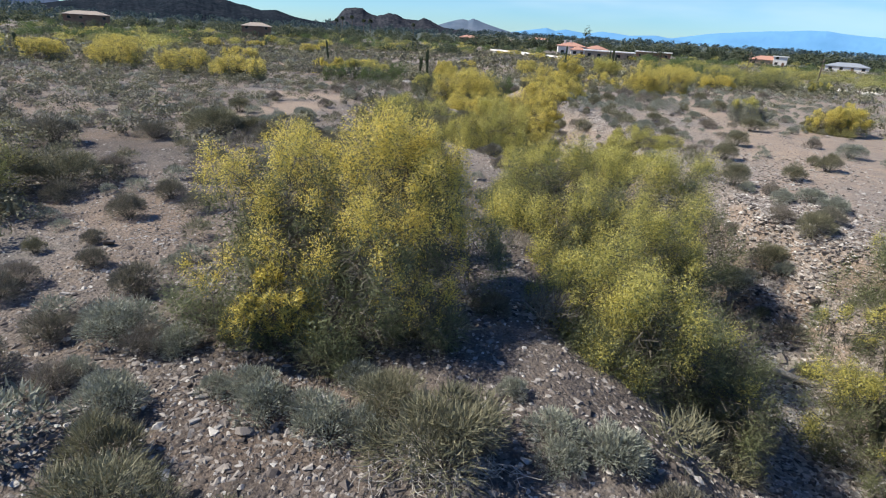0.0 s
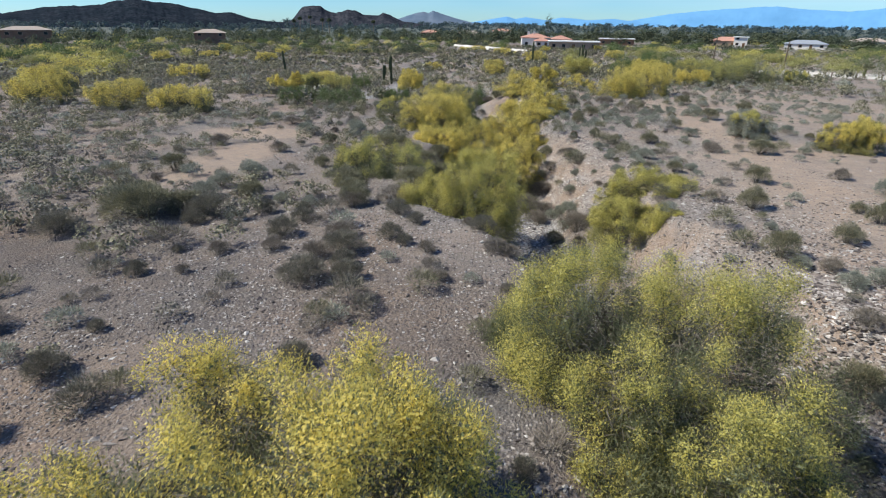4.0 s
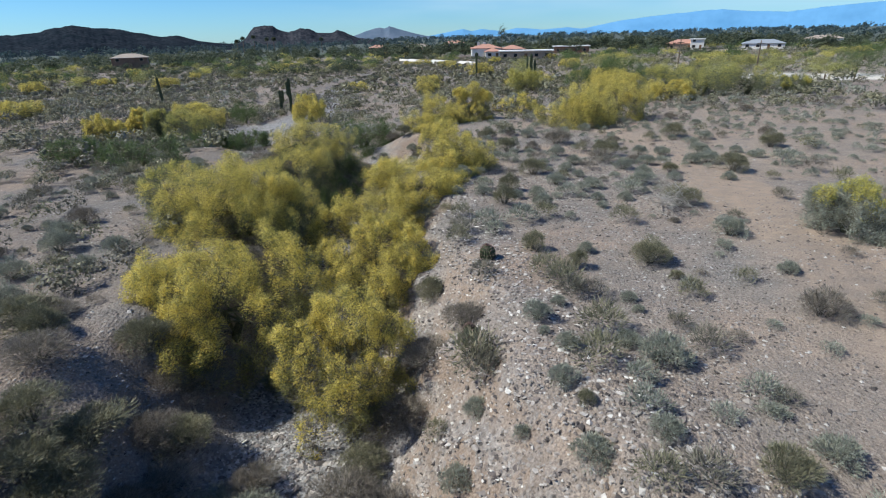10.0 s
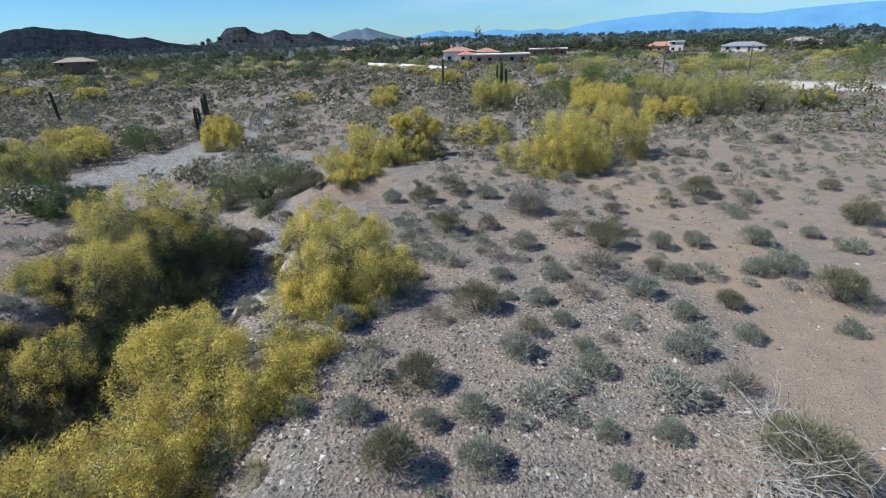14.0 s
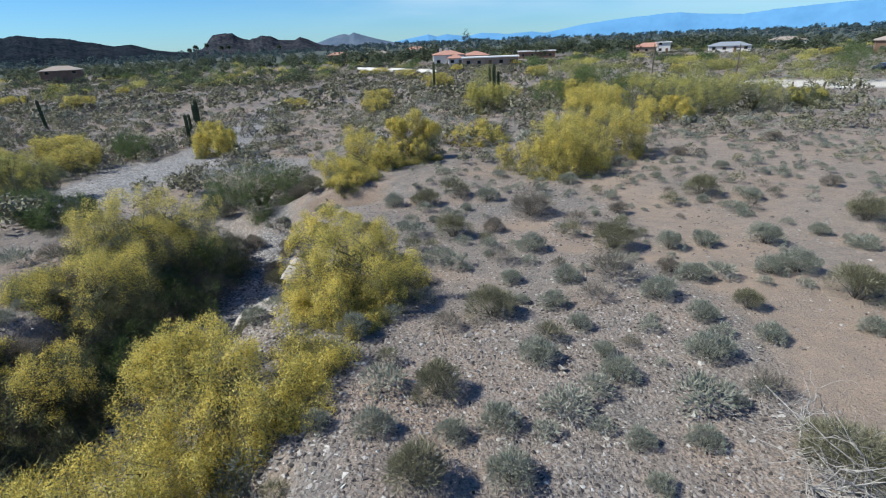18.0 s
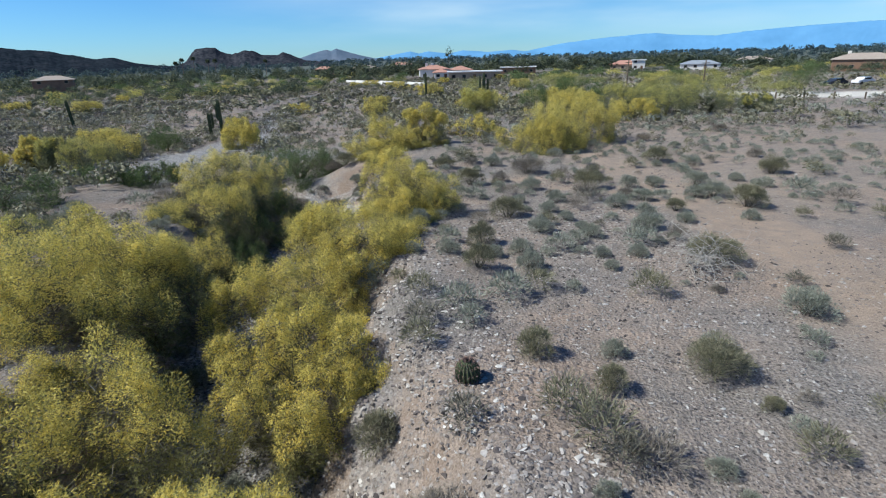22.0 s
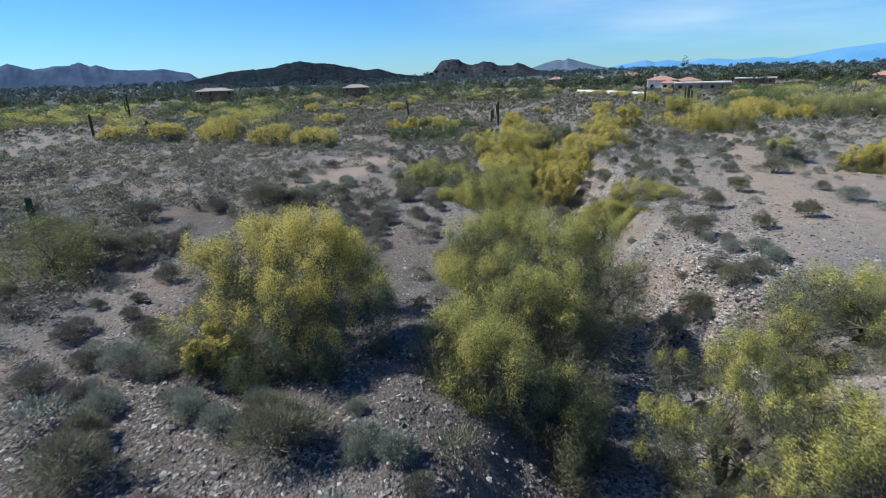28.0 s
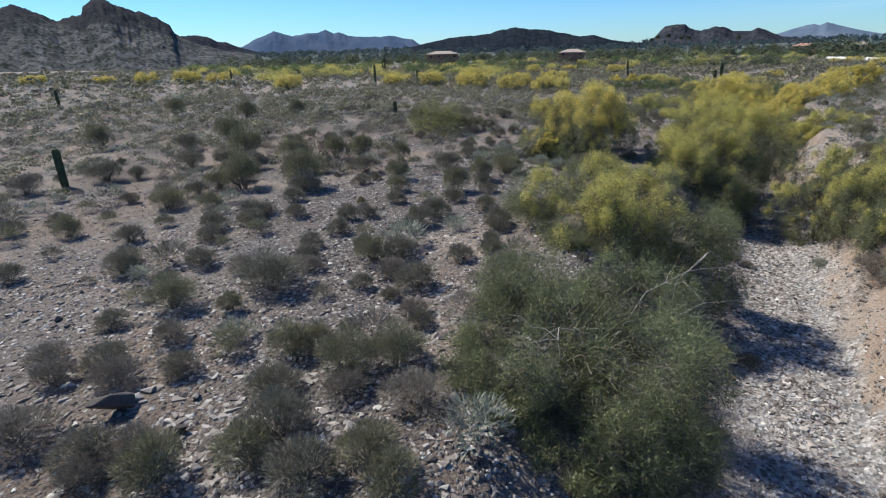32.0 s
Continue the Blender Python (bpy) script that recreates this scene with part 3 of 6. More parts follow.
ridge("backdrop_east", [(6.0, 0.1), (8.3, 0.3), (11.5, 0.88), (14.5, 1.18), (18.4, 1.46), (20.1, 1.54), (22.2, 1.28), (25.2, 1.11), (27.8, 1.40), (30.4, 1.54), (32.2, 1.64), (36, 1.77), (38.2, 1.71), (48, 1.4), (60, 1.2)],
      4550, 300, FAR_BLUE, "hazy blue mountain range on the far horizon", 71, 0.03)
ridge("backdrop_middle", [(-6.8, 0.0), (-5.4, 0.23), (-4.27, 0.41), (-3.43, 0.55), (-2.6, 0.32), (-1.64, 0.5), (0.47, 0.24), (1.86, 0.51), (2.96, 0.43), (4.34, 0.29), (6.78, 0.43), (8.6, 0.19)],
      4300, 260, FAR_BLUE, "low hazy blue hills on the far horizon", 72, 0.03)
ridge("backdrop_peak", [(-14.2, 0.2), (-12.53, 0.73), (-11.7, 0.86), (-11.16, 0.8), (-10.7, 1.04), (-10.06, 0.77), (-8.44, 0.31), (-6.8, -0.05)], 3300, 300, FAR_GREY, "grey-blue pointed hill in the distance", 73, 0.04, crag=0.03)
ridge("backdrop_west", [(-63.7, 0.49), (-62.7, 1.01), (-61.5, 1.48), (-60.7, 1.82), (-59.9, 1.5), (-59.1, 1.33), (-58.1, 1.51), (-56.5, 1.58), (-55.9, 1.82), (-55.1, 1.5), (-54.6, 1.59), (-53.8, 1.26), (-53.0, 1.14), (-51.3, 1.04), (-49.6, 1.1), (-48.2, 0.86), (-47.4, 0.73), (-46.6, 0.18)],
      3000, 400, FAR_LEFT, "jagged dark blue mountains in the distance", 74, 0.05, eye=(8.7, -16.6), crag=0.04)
ridge("hill_back", [(-72, 1.0), (-69.9, 1.26), (-68.9, 1.53), (-67.7, 1.6), (-66.6, 1.29), (-65.9, 0.93), (-65.2, 0.87), (-64.0, 0.44)], 1800, 300, HILL_ROCK, "dark rocky ridge behind a nearer hill", 78, 0.05, eye=(8.7, -16.6), crag=0.05)
ridge("hill_rocky", [(-24.84, -0.19), (-24.29, 0.18), (-23.4, 1.14), (-22.4, 1.31), (-21.67, 1.2), (-21.22, 0.89), (-20.25, 0.67), (-19.87, 0.81), (-19.18, 1.0), (-18.43, 0.88), (-17.7, 0.56), (-16.14, 0.47), (-15.69, 0.71), (-15.07, 0.55), (-13.79, 0.0)],
      1500, 420, HILL_ROCK, "rocky brown hill with a knob on top", 75, 0.08, crag=0.07, steps=26)
ridge("hill_dark", [(-47.3, 0.2), (-46.2, 0.41), (-44.2, 0.74), (-40.6, 0.98), (-39.0, 1.42), (-37.7, 1.54), (-36.4, 1.35), (-34.7, 1.24), (-33.0, 0.9), (-31.2, 0.52), (-30.0, 0.64), (-28.2, 0.1), (-26.4, -0.18)],
      1150, 420, HILL_DARK, "long dark brown hill covered in scrub", 76, 0.05, crag=0.05)
ridge("hill_near", [(-95, 2.5), (-88, 3.2), (-81.6, 3.5), (-80.8, 3.83), (-79.8, 3.52), (-78.1, 2.77), (-77.3, 2.85), (-76.3, 3.2), (-76.0, 3.89), (-75.4, 4.28), (-74.5, 4.38), (-73.8, 3.95), (-72.8, 3.65), (-72.2, 3.25), (-71.7, 3.34), (-70.7, 3.02), (-69.7, 2.41), (-69.4, 1.6), (-67.7, 0.8), (-65.3, 0.1)],
      560, 420, HILL_NEAR, "stony hill with a dark rock outcrop on its crest", 77, 0.05, eye=(8.7, -16.6), crag=0.10, steps=44)


# ---------------------------------------------------------------- palo verde trees
def crown_points(rng, n, width, height, low=-0.75):
    """Clump centres in an uneven rounded crown of that size about its centre."""
    d = unit(rng.normal(size=(n * 3, 3)))
    d = d[d[:, 2] > low][:n]
    lump = 1 + 0.20 * np.sin(d[:, 0] * 3.1 + rng.uniform(0, 6)) * np.cos(d[:, 1] * 3.7 + rng.uniform(0, 6)) + 0.12 * np.sin(d[:, 2] * 6 + d[:, 0] * 5 + rng.uniform(0, 6))
    r = rng.uniform(0.25, 1, len(d)) ** 0.45 * lump
    return d * r[:, None] * np.array([width / 2, width / 2, height / 2]), d, r


def palo_verde(x, y, width, bottom, top, bloom, seed, leaves=16000, size=1.0, label="", blossom=BLOSSOM, leaf=PALO_LEAF, name="palo_verde_tree", bare=0):
    """A tree of several leafy lobes up to a height of the world, whose skirts hang towards the soil."""
    rng = np.random.default_rng(seed)
    z = float(ground(x, y)) - 0.05
    tall, low = top - z, min(bottom - z, 0.15)
    deep = tall - low
    tree = new(name)
    tree.location = (x, y, z)
    tagged(tree, label or "palo verde tree covered in yellow blossom", "tree", group="trees along the wash")

    def soil(p):
        return ground(p[:, 0] + x, p[:, 1] + y) - z

    # the lobes that the limbs carry: one on top, the rest in two uneven rings
    many = int(12 + 2.0 * width)
    k = np.arange(many)
    big = width * rng.uniform(0.10, 0.20, many)
    big[0] = width * 0.21
    big = np.minimum(big, deep * 0.36)
    h = np.where(k % 3 == 2, rng.uniform(0.14, 0.36, many), rng.uniform(0.36, 0.76, many))
    a = k * 2.4 + rng.uniform(-0.5, 0.5, many) + rng.uniform(0, 6.28)
    reach = np.sqrt(np.clip(1 - ((h - 0.3) / 0.75) ** 2, 0.1, 1)) * rng.uniform(0.62, 1.14, many)
    lobe = np.stack([np.cos(a) * reach * (width * 0.52 - big * 0.8), np.sin(a) * reach * (width * 0.52 - big * 0.8), low + h * deep], -1)
    lobe[0] = (rng.normal() * 0.08 * width, rng.normal() * 0.08 * width, tall - big[0] * 0.95)
    lobe[:, 2] = np.minimum(lobe[:, 2], tall - big * 0.95)
    # tufts on the outside of each lobe
    per = 22
    own = np.repeat(k, per)
    away = unit(lobe - (0, 0, low + 0.25 * deep))
    d = unit(rng.normal(size=(many * per, 3)) + 0.6 * away[own] + (0, 0, 0.12))
    c = lobe[own] + d * (big[own] * rng.uniform(0.48, 1.12, many * per))[:, None]
    puff = big[own] * rng.uniform(0.16, 0.46, many * per)
    # skirts that hang from the lower lobes
    drop = rng.uniform(size=many * per) < 0.34
    c[:, 2] -= drop * rng.uniform(0.1, 1.0, many * per) * 0.34 * deep
    c[:, 2] = np.clip(c[:, 2], soil(c) + 0.5 * puff, tall - 0.75 * puff)
    # trunk and limbs
    stems = 3 if width > 2.5 else 2
    forks = []
    for q in range(stems):
        a = rng.uniform(0, 6.28)
        root = np.array([math.cos(a), math.sin(a), 0]) * 0.08 * width / 4
        fork = np.array([math.cos(a) * width * 0.10, math.sin(a) * width * 0.10, max(0.25, tall * rng.uniform(0.18, 0.3))])
        part("trunk", mesh_of("trunk", *tubes([bent(rng, root - (0, 0, 0.15), fork, 0.030 * width * rng.uniform(0.8, 1.1), 0.020 * width)], 8), PALO_BARK, True), tree)
        forks.append(fork)
    for q in range(stems):
        limbs = []
        for b in range(q, many, stems):
            limbs.append(bent(rng, forks[q], lobe[b], 0.0075 * width, 0.003, 7, 0.25))
            for t2 in c[rng.choice(np.where(own == b)[0], 5, replace=False)]:
                limbs.append(bent(rng, limbs[-1][4, :3] if len(limbs[-1]) == 7 else lobe[b], t2, 0.0018 * width, 0.002, 5, 0.3))
        part("limb", mesh_of("limb", *tubes(limbs, 4), PALO_BARK, True), tree)
    # which tufts flower: the high and outer ones, whole lobes more than others
    lean = rng.normal(size=many) * (0.24 if bloom > 0.5 else 0.34)
    score = 2.0 * (c[:, 2] - low) / deep + 0.5 * d[:, 2] - 0.15 * d[:, 0] + lean[own] + rng.normal(size=len(c)) * (0.22 if bloom > 0.5 else 0.42)
    chosen = np.zeros(len(c), bool)
    if bloom:
        chosen[np.argsort(-score)[: max(2, int(len(c) * (0.05 + 0.78 * bloom)))]] = True
    share = puff ** 2 / (puff ** 2).sum()
    green = np.where(chosen, 0.45, 1.0) * share
    green /= green.sum()

    def spread(pick, lo, hi, up):
        """Places in the tufts, and the way out of them."""
        n = len(pick)
        off = unit(rng.normal(size=(n, 3)) + up * (d[pick] + (0, 0, 0.5)))
        p = c[pick] + off * (puff[pick] * rng.uniform(lo, hi, n))[:, None] * (0.88, 0.88, 1.25)
        p[:, 2] = np.maximum(p[:, 2], soil(p) + 0.04)
        return p, off

    # fine green switches that point outwards and up, small leaves, and a dim tangle of twigs inside
    n1, n2, n3 = int(leaves * 0.84), int(leaves * 0.10), int(leaves * 0.10)
    p1, o1 = spread(rng.choice(len(c), n1, p=green), 0.1, 1.3, 0.3)
    v1, f1 = blades(rng, p1, o1 * 0.8 + (0, 0, 0.3) + rng.normal(size=(n1, 3)) * 0.5, rng.uniform(0.10, 0.30, n1) * size, rng.uniform(0.008, 0.015, n1) * size, 3)
    p2, o2 = spread(rng.choice(len(c), n2, p=green), 0.3, 1.0, 0.2)
    v2, f2 = flakes(rng, p2, o2 + rng.normal(size=(n2, 3)) * 0.4, rng.uniform(0.05, 0.09, n2) * size)
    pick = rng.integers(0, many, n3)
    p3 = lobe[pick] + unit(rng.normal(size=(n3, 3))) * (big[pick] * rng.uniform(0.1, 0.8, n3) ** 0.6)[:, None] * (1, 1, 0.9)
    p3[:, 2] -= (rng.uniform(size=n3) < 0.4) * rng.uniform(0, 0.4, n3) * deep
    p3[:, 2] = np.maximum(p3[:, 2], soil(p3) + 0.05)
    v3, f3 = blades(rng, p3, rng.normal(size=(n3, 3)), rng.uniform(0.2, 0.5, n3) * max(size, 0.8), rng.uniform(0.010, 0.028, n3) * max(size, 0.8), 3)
    part("foliage", mesh_of("foliage", np.r_[v1, v2], np.r_[f1, f2 + len(v1)], leaf), tree, "fine grey-green twigs and leaves")
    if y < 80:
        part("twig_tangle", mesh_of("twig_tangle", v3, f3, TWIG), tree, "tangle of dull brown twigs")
    if bloom:
        where = np.where(chosen)[0]
        n4 = int(leaves * (0.25 + 0.75 * bloom) * (1.6 if bloom > 0.5 else 1.25))
        pick = rng.choice(where, n4, p=share[where] / share[where].sum())
        p4, o4 = spread(pick, 0.35 if bloom < 0.5 else 0.5, 1.25 if bloom < 0.5 else 1.1, 0.6)
        b1 = int(n4 * 0.7)
        v4, f4 = blades(rng, p4[:b1], o4[:b1] * 0.8 + rng.normal(size=(b1, 3)) * 0.5, rng.uniform(0.05, 0.11, b1) * size, rng.uniform(0.015, 0.026, b1) * size, 3, o4[:b1] + rng.normal(size=(b1, 3)) * 0.2)
        v5, f5 = flakes(rng, p4[b1:], o4[b1:] + (0, 0, 0.2) + rng.normal(size=(n4 - b1, 3)) * 0.25, rng.uniform(0.035, 0.06, n4 - b1) * size)
        part("blossom", mesh_of("blossom", np.r_[v4, v5], np.r_[f4, f5 + len(v4)], blossom), tree, "clusters of small yellow flowers")
    if bare:
        twigs = []
        for q in range(bare):
            a, hh = rng.uniform(0, 6.28), rng.uniform(0.5, 0.92)
            tip = np.array([math.cos(a) * width * 0.34, math.sin(a) * width * 0.34, tall * hh + 0.15])
            line = bent(rng, (0, 0, 0.2), tip, 0.011, 0.004, 7, 0.4)
            twigs.append(line)
            for w in range(5):
                twigs.append(bent(rng, line[rng.integers(4, 7), :3], tip + rng.normal(size=3) * 0.35, 0.005, 0.002, 5, 0.5))
        part("dead_branch", mesh_of("dead_branch", *tubes(twigs, 5), DEAD_WOOD, True), tree, "bare pale dead branches")
    return tree


# by the start of the walk: x, y, crown width, lowest and highest leaf, share of blossom
NEAR_TREES = [(-4.3, 5.6, 4.9, 0.2, 3.75, 0.45), (0.5, 11.8, 6.8, -1.6, 2.35, 0.26), (1.2, 6.9, 4.6, -1.9, 1.85, 0.3), (5.8, 7.0, 3.2, -1.3, 1.65, 0.3), (8.6, 10.4, 4.6, -0.6, 2.0, 0.14),
              (1.6, -3.3, 5.0, 0.0, 2.1, 0.34), (5.2, -9.6, 5.4, -1.2, 1.75, 0.0), (8.7, 3.0, 3.0, -0.6, 1.1, 0.2), (7.5, 4.9, 3.2, -0.8, 1.45, 0.2), (4.4, -3.0, 3.3, -1.6, 1.5, 0.0), (6.3, -11.2, 3.4, -1.8, 0.85, 0.0)]
for k, (x, y, w, low, top, bloom) in enumerate(NEAR_TREES):
    pale = bloom < 0.45
    palo_verde(x, y, w, low, top, bloom, 100 + k, int((3800 if k in (6, 10) else 4300 if k < 3 else 2900) * w * max(w, 4.2)), 0.6, blossom=BLOSSOM_PALE if pale else BLOSSOM, bare=4 if k == 6 else 0,
               label="green palo verde tree with bare dead branches above the wash" if k == 6 else ("feathery grey-green palo verde tree without flowers" if bloom < 0.08 else "broad grey-green palo verde tree with pale yellow flowers" if pale else "rounded palo verde tree thick with bright yellow blossom"))
palo_verde(-4.7, 3.5, 1.35, 0.5, 1.7, 1.0, 131, 6000, 0.75, "small bright yellow palo verde bush at a tree's foot")

# along the wash: x, y, crown width, lowest and highest leaf, share of blossom
WASH_TREES = [(-9.4, 26.0, 4.6, -0.9, 1.5, 0.34), (-4.4, 23.0, 5.2, -1.5, 2.2, 0.72), (2.7, 25.2, 3.4, -1.2, 1.25, 0.72), (1.5, 22.3, 3.1, -1.4, 0.4, 0.72), (-6.8, 34.4, 4.9, -2.1, 1.2, 0.8), (-9.2, 39.7, 5.2, -1.0, 2.2, 0.85),
              (-2.9, 32.4, 3.0, -1.8, 0.8, 0.8), (-4.0, 40.1, 4.2, -1.6, 0.95, 0.85), (-3.0, 43.2, 4.1, -1.5, 1.4, 0.85), (-1.7, 48.3, 4.3, -1.4, 2.25, 0.72), (-10.5, 53.6, 5.2, -2.6, 1.75, 0.5),
              (-3.1, 36.9, 3.4, -1.8, 0.95, 0.85), (-8.9, 45.2, 3.3, -3.0, -0.1, 0.45), (-10.2, 49.6, 4.3, -2.6, 0.75, 0.46), (-1.5, 46.7, 2.8, -1.0, 1.2, 0.66), (-4.2, 61.8, 2.7, -1.6, 0.7, 0.75)]
for k, (x, y, w, low, top, bloom) in enumerate(WASH_TREES):
    palo_verde(x, y, w, low, top, bloom, 200 + k, int(1900 * w * max(w, 4.2)), 0.7, "palo verde tree in full yellow bloom on the wash bank", leaf=PALO_BLOOM_LEAF if bloom > 0.5 else PALO_LEAF, blossom=BLOSSOM_PALE if k < 4 else BLOSSOM)

# further down the wash and out on the plain
FAR_TREES = [(-4.5, 65.2, 4.6, -1.9, 1.8, 0.78), (-1.7, 67.4, 3.4, -1.2, 2.4, 0.7), (-20.2, 81.0, 4.1, -2.4, 0.4, 0.95), (2.6, 74.0, 4.5, -2.2, 0.8, 0.7), (6.4, 63.1, 5.6, -0.9, 2.55, 0.8), (9.8, 68.0, 5.4, -0.8, 2.4, 0.75),
             (5.9, 113.0, 7.8, -3.5, 0.0, 0.6), (23.2, 86.5, 6.4, -1.0, 2.7, 0.3), (28.4, 87.5, 6.0, -1.0, 2.3, 0.16), (20.6, 91.5, 5.0, -1.2, 2.4, 0.2), (18.4, 82.0, 4.6, -1.0, 1.1, 0.7), (13.9, 86.8, 5.6, -1.0, 2.0, 0.75), (3.8, 93.5, 4.7, -1.2, 1.9, 0.55),
             (-33.0, 65.3, 3.2, -2.2, 0.6, 0.85), (-33.2, 70.4, 2.7, -2.4, 0.5, 0.7), (-30.4, 69.2, 3.2, -2.4, 0.4, 0.3), (-26.2, 66.6, 4.3, -2.4, 0.9, 0.35), (34.0, 88.0, 3.6, -1.0, 0.9, 0.1), (17.5, 101.0, 7.2, -2.2, 0.6, 0.6), (10.9, 38.0, 2.6, 0.2, 1.95, 0.22), (14.8, 34.2, 3.0, 0.4, 2.3, 0.62)]
for k, (x, y, w, low, top, bloom) in enumerate(FAR_TREES):
    palo_verde(x, y, w, low, top, bloom, 300 + k, 26000 if y < 70 else 17000, (0.95 if y < 70 else 1.25) if y > 50 else 0.8, "palo verde tree with yellow flowers out on the desert plain", blossom=BLOSSOM if bloom > 0.55 else BLOSSOM_PALE, leaf=PALO_BLOOM_LEAF if bloom > 0.5 else BURSAGE_LEAF if x == 10.9 else PALO_LEAF)
for k, (x, y, w, top) in enumerate([(-20.2, 51.2, 5.0, 0.9), (-24.8, 52.2, 4.2, 0.8), (-23.6, 62.6, 3.8, -0.7), (-16.6, 57.0, 3.0, 0.3), (-27.8, 81.0, 3.1, -0.2), (10.8, 95.5, 4.0, 2.3)]):
    palo_verde(x, y, w, float(ground(x, y)), top, 0, 350 + k, 11000, 1.1, "grey-green mesquite bush spreading on the plain", leaf=MESQUITE_LEAF, name="mesquite_bush")
for k, (x, y, w, tall) in enumerate([(-8.7, 51.4, 2.8, 1.7), (-8.3, 48.2, 2.4, 1.4), (-8.9, 54.6, 2.6, 1.6), (-8.6, 46.6, 1.8, 1.0)]):
    palo_verde(x, y, w, float(ground(x, y)), float(ground(x, y)) + tall, 0, 360 + k, 9000, 0.9, "dark leafy mesquite bush in the hollow of the wash", leaf=MESQUITE_LEAF, name="mesquite_bush")
palo_verde(58.6, 119.7, 7.0, -1.0, 3.4, 0, 349, 9000, 1.8, "green mesquite tree beside the bare lot", leaf=MESQUITE_LEAF, name="mesquite_tree")
palo_verde(-15.0, 6.6, 3.5, 0.3, 2.6, 0, 347, 14000, 0.8, "pale olive palo verde bush on the stony plain", leaf=BLOSSOM_DULL, name="palo_verde_bush")
palo_verde(-12.7, 42.2, 2.7, -0.4, 1.55, 0.12, 346, 9000, 0.9, "pale olive palo verde bush beside the wash", blossom=BLOSSOM_PALE, name="palo_verde_bush")
palo_verde(-10.2, 64.2, 6.0, -2.9, 0.25, 0, 331, 30000, 0.95, "dark green mesquite bush on the wash bank", leaf=MESQUITE_LEAF, name="mesquite_bush")
palo_verde(-8.2, 41.0, 3.4, -0.6, 1.2, 0, 333, 9000, 1.3, "grey-green leafless palo verde bush on the wash bank", name="palo_verde_bush")
palo_verde(17.8, 104.0, 7.5, -1.5, 2.6, 0, 332, 8000, 2.4, "dark green mesquite tree on the plain", leaf=MESQUITE_LEAF, name="mesquite_tree")

# rows of blooming trees far out, as copies of three
MOLDS = [palo_verde(x, y, w, float(ground(x, y)), top, b, 340 + k, 12000, 1.2, "blooming palo verde tree far out on the plain") for k, (x, y, w, top, b) in
         enumerate([(-36.9, 43.5, 4.7, 1.9, 0.8), (-30.7, 43.0, 5.0, 1.7, 0.65), (-45.2, 44.0, 4.8, 2.1, 0.75)])]
FAR_ROW = [(-54.1, 44.5), (-61.5, 43.5), (-33.5, 73), (-29.5, 76), (-54, 79), (-75, 80), (-32.9, 79.5), (-63, 45), (-51.8, 52), (-68, 27),
           (-122, 16), (-112, 21), (-104, 26), (-129, 5), (-97, 29), (-86, 91), (-132, 88), (-10, 108), (15, 122), (28, 128), (-3, 136), (48, 158), (60, 166)]
rng = np.random.default_rng(7)
for k, (x, y) in enumerate(FAR_ROW + [(float(a), float(b)) for a, b in zip(rng.uniform(-150, 120, 30), rng.uniform(95, 235, 30))]):
    s = rng.uniform(0.75, 1.2)
    if x > 28 and y < 150:
        continue
    copy_thing(MOLDS[k % 3], pose(x, y, float(ground(x, y)) - 0.05, 0, 0, rng.uniform(0, 360)) @ Matrix.Diagonal((s, s, s * 0.95, 1)))


# ---------------------------------------------------------------- desert shrubs
def shrub_geometry(kind, seed, many, size=1.0):
    """A shrub one metre across: stems as lines, foliage as slivers on a few uneven lobes."""
    rng = np.random.default_rng(seed)
    tall = {"bursage": 0.46, "scrub": 0.50, "creosote": 0.60, "dry": 0.46}[kind]
    n = 11
    a, far = np.arange(n) * 2.4 + rng.uniform(0, 6), np.sqrt((np.arange(n) + 0.4) / n) * rng.uniform(0.75, 1.05, n)
    big = rng.uniform(0.12, 0.20, n)
    lobe = np.stack([np.cos(a) * far * 0.33, np.sin(a) * far * 0.33, tall * (0.75 - 0.45 * far ** 2) * rng.uniform(0.75, 1.15, n)], -1)
    lines = [bent(rng, (0.04 * math.cos(q), 0.04 * math.sin(q), -0.03), p + rng.normal(size=3) * 0.05, 0.009, 0.003, 5, 0.2) for q, p in zip(a, lobe) for _ in range(2)]
    pick = rng.integers(0, n, many)
    off = unit(rng.normal(size=(many, 3)) + unit(lobe[pick] - (0, 0, 0.05)) * 0.5 + (0, 0, 0.2))
    at = lobe[pick] + off * (big[pick] * rng.uniform(0.2, 1.25, many) ** 0.6)[:, None]
    at[:, 2] = np.maximum(at[:, 2], 0.02)
    if many < 200:
        # seen from afar: broad leaves
        return lines, *flakes(rng, at, off + rng.normal(size=at.shape) * 0.3, rng.uniform(0.03, 0.055, many) * size)
    along = off + unit(at - (0, 0, -0.1)) * 0.5 + rng.normal(size=at.shape) * 0.5 + (0, 0, 0.25)
    long_, wide = {"bursage": (0.075, 0.017), "scrub": (0.12, 0.011), "creosote": (0.12, 0.011), "dry": (0.13, 0.009)}[kind]
    v, f = blades(rng, at, along, rng.uniform(0.5, 1.3, many) * long_ * size, wide * size, 3)
    return lines, v, f


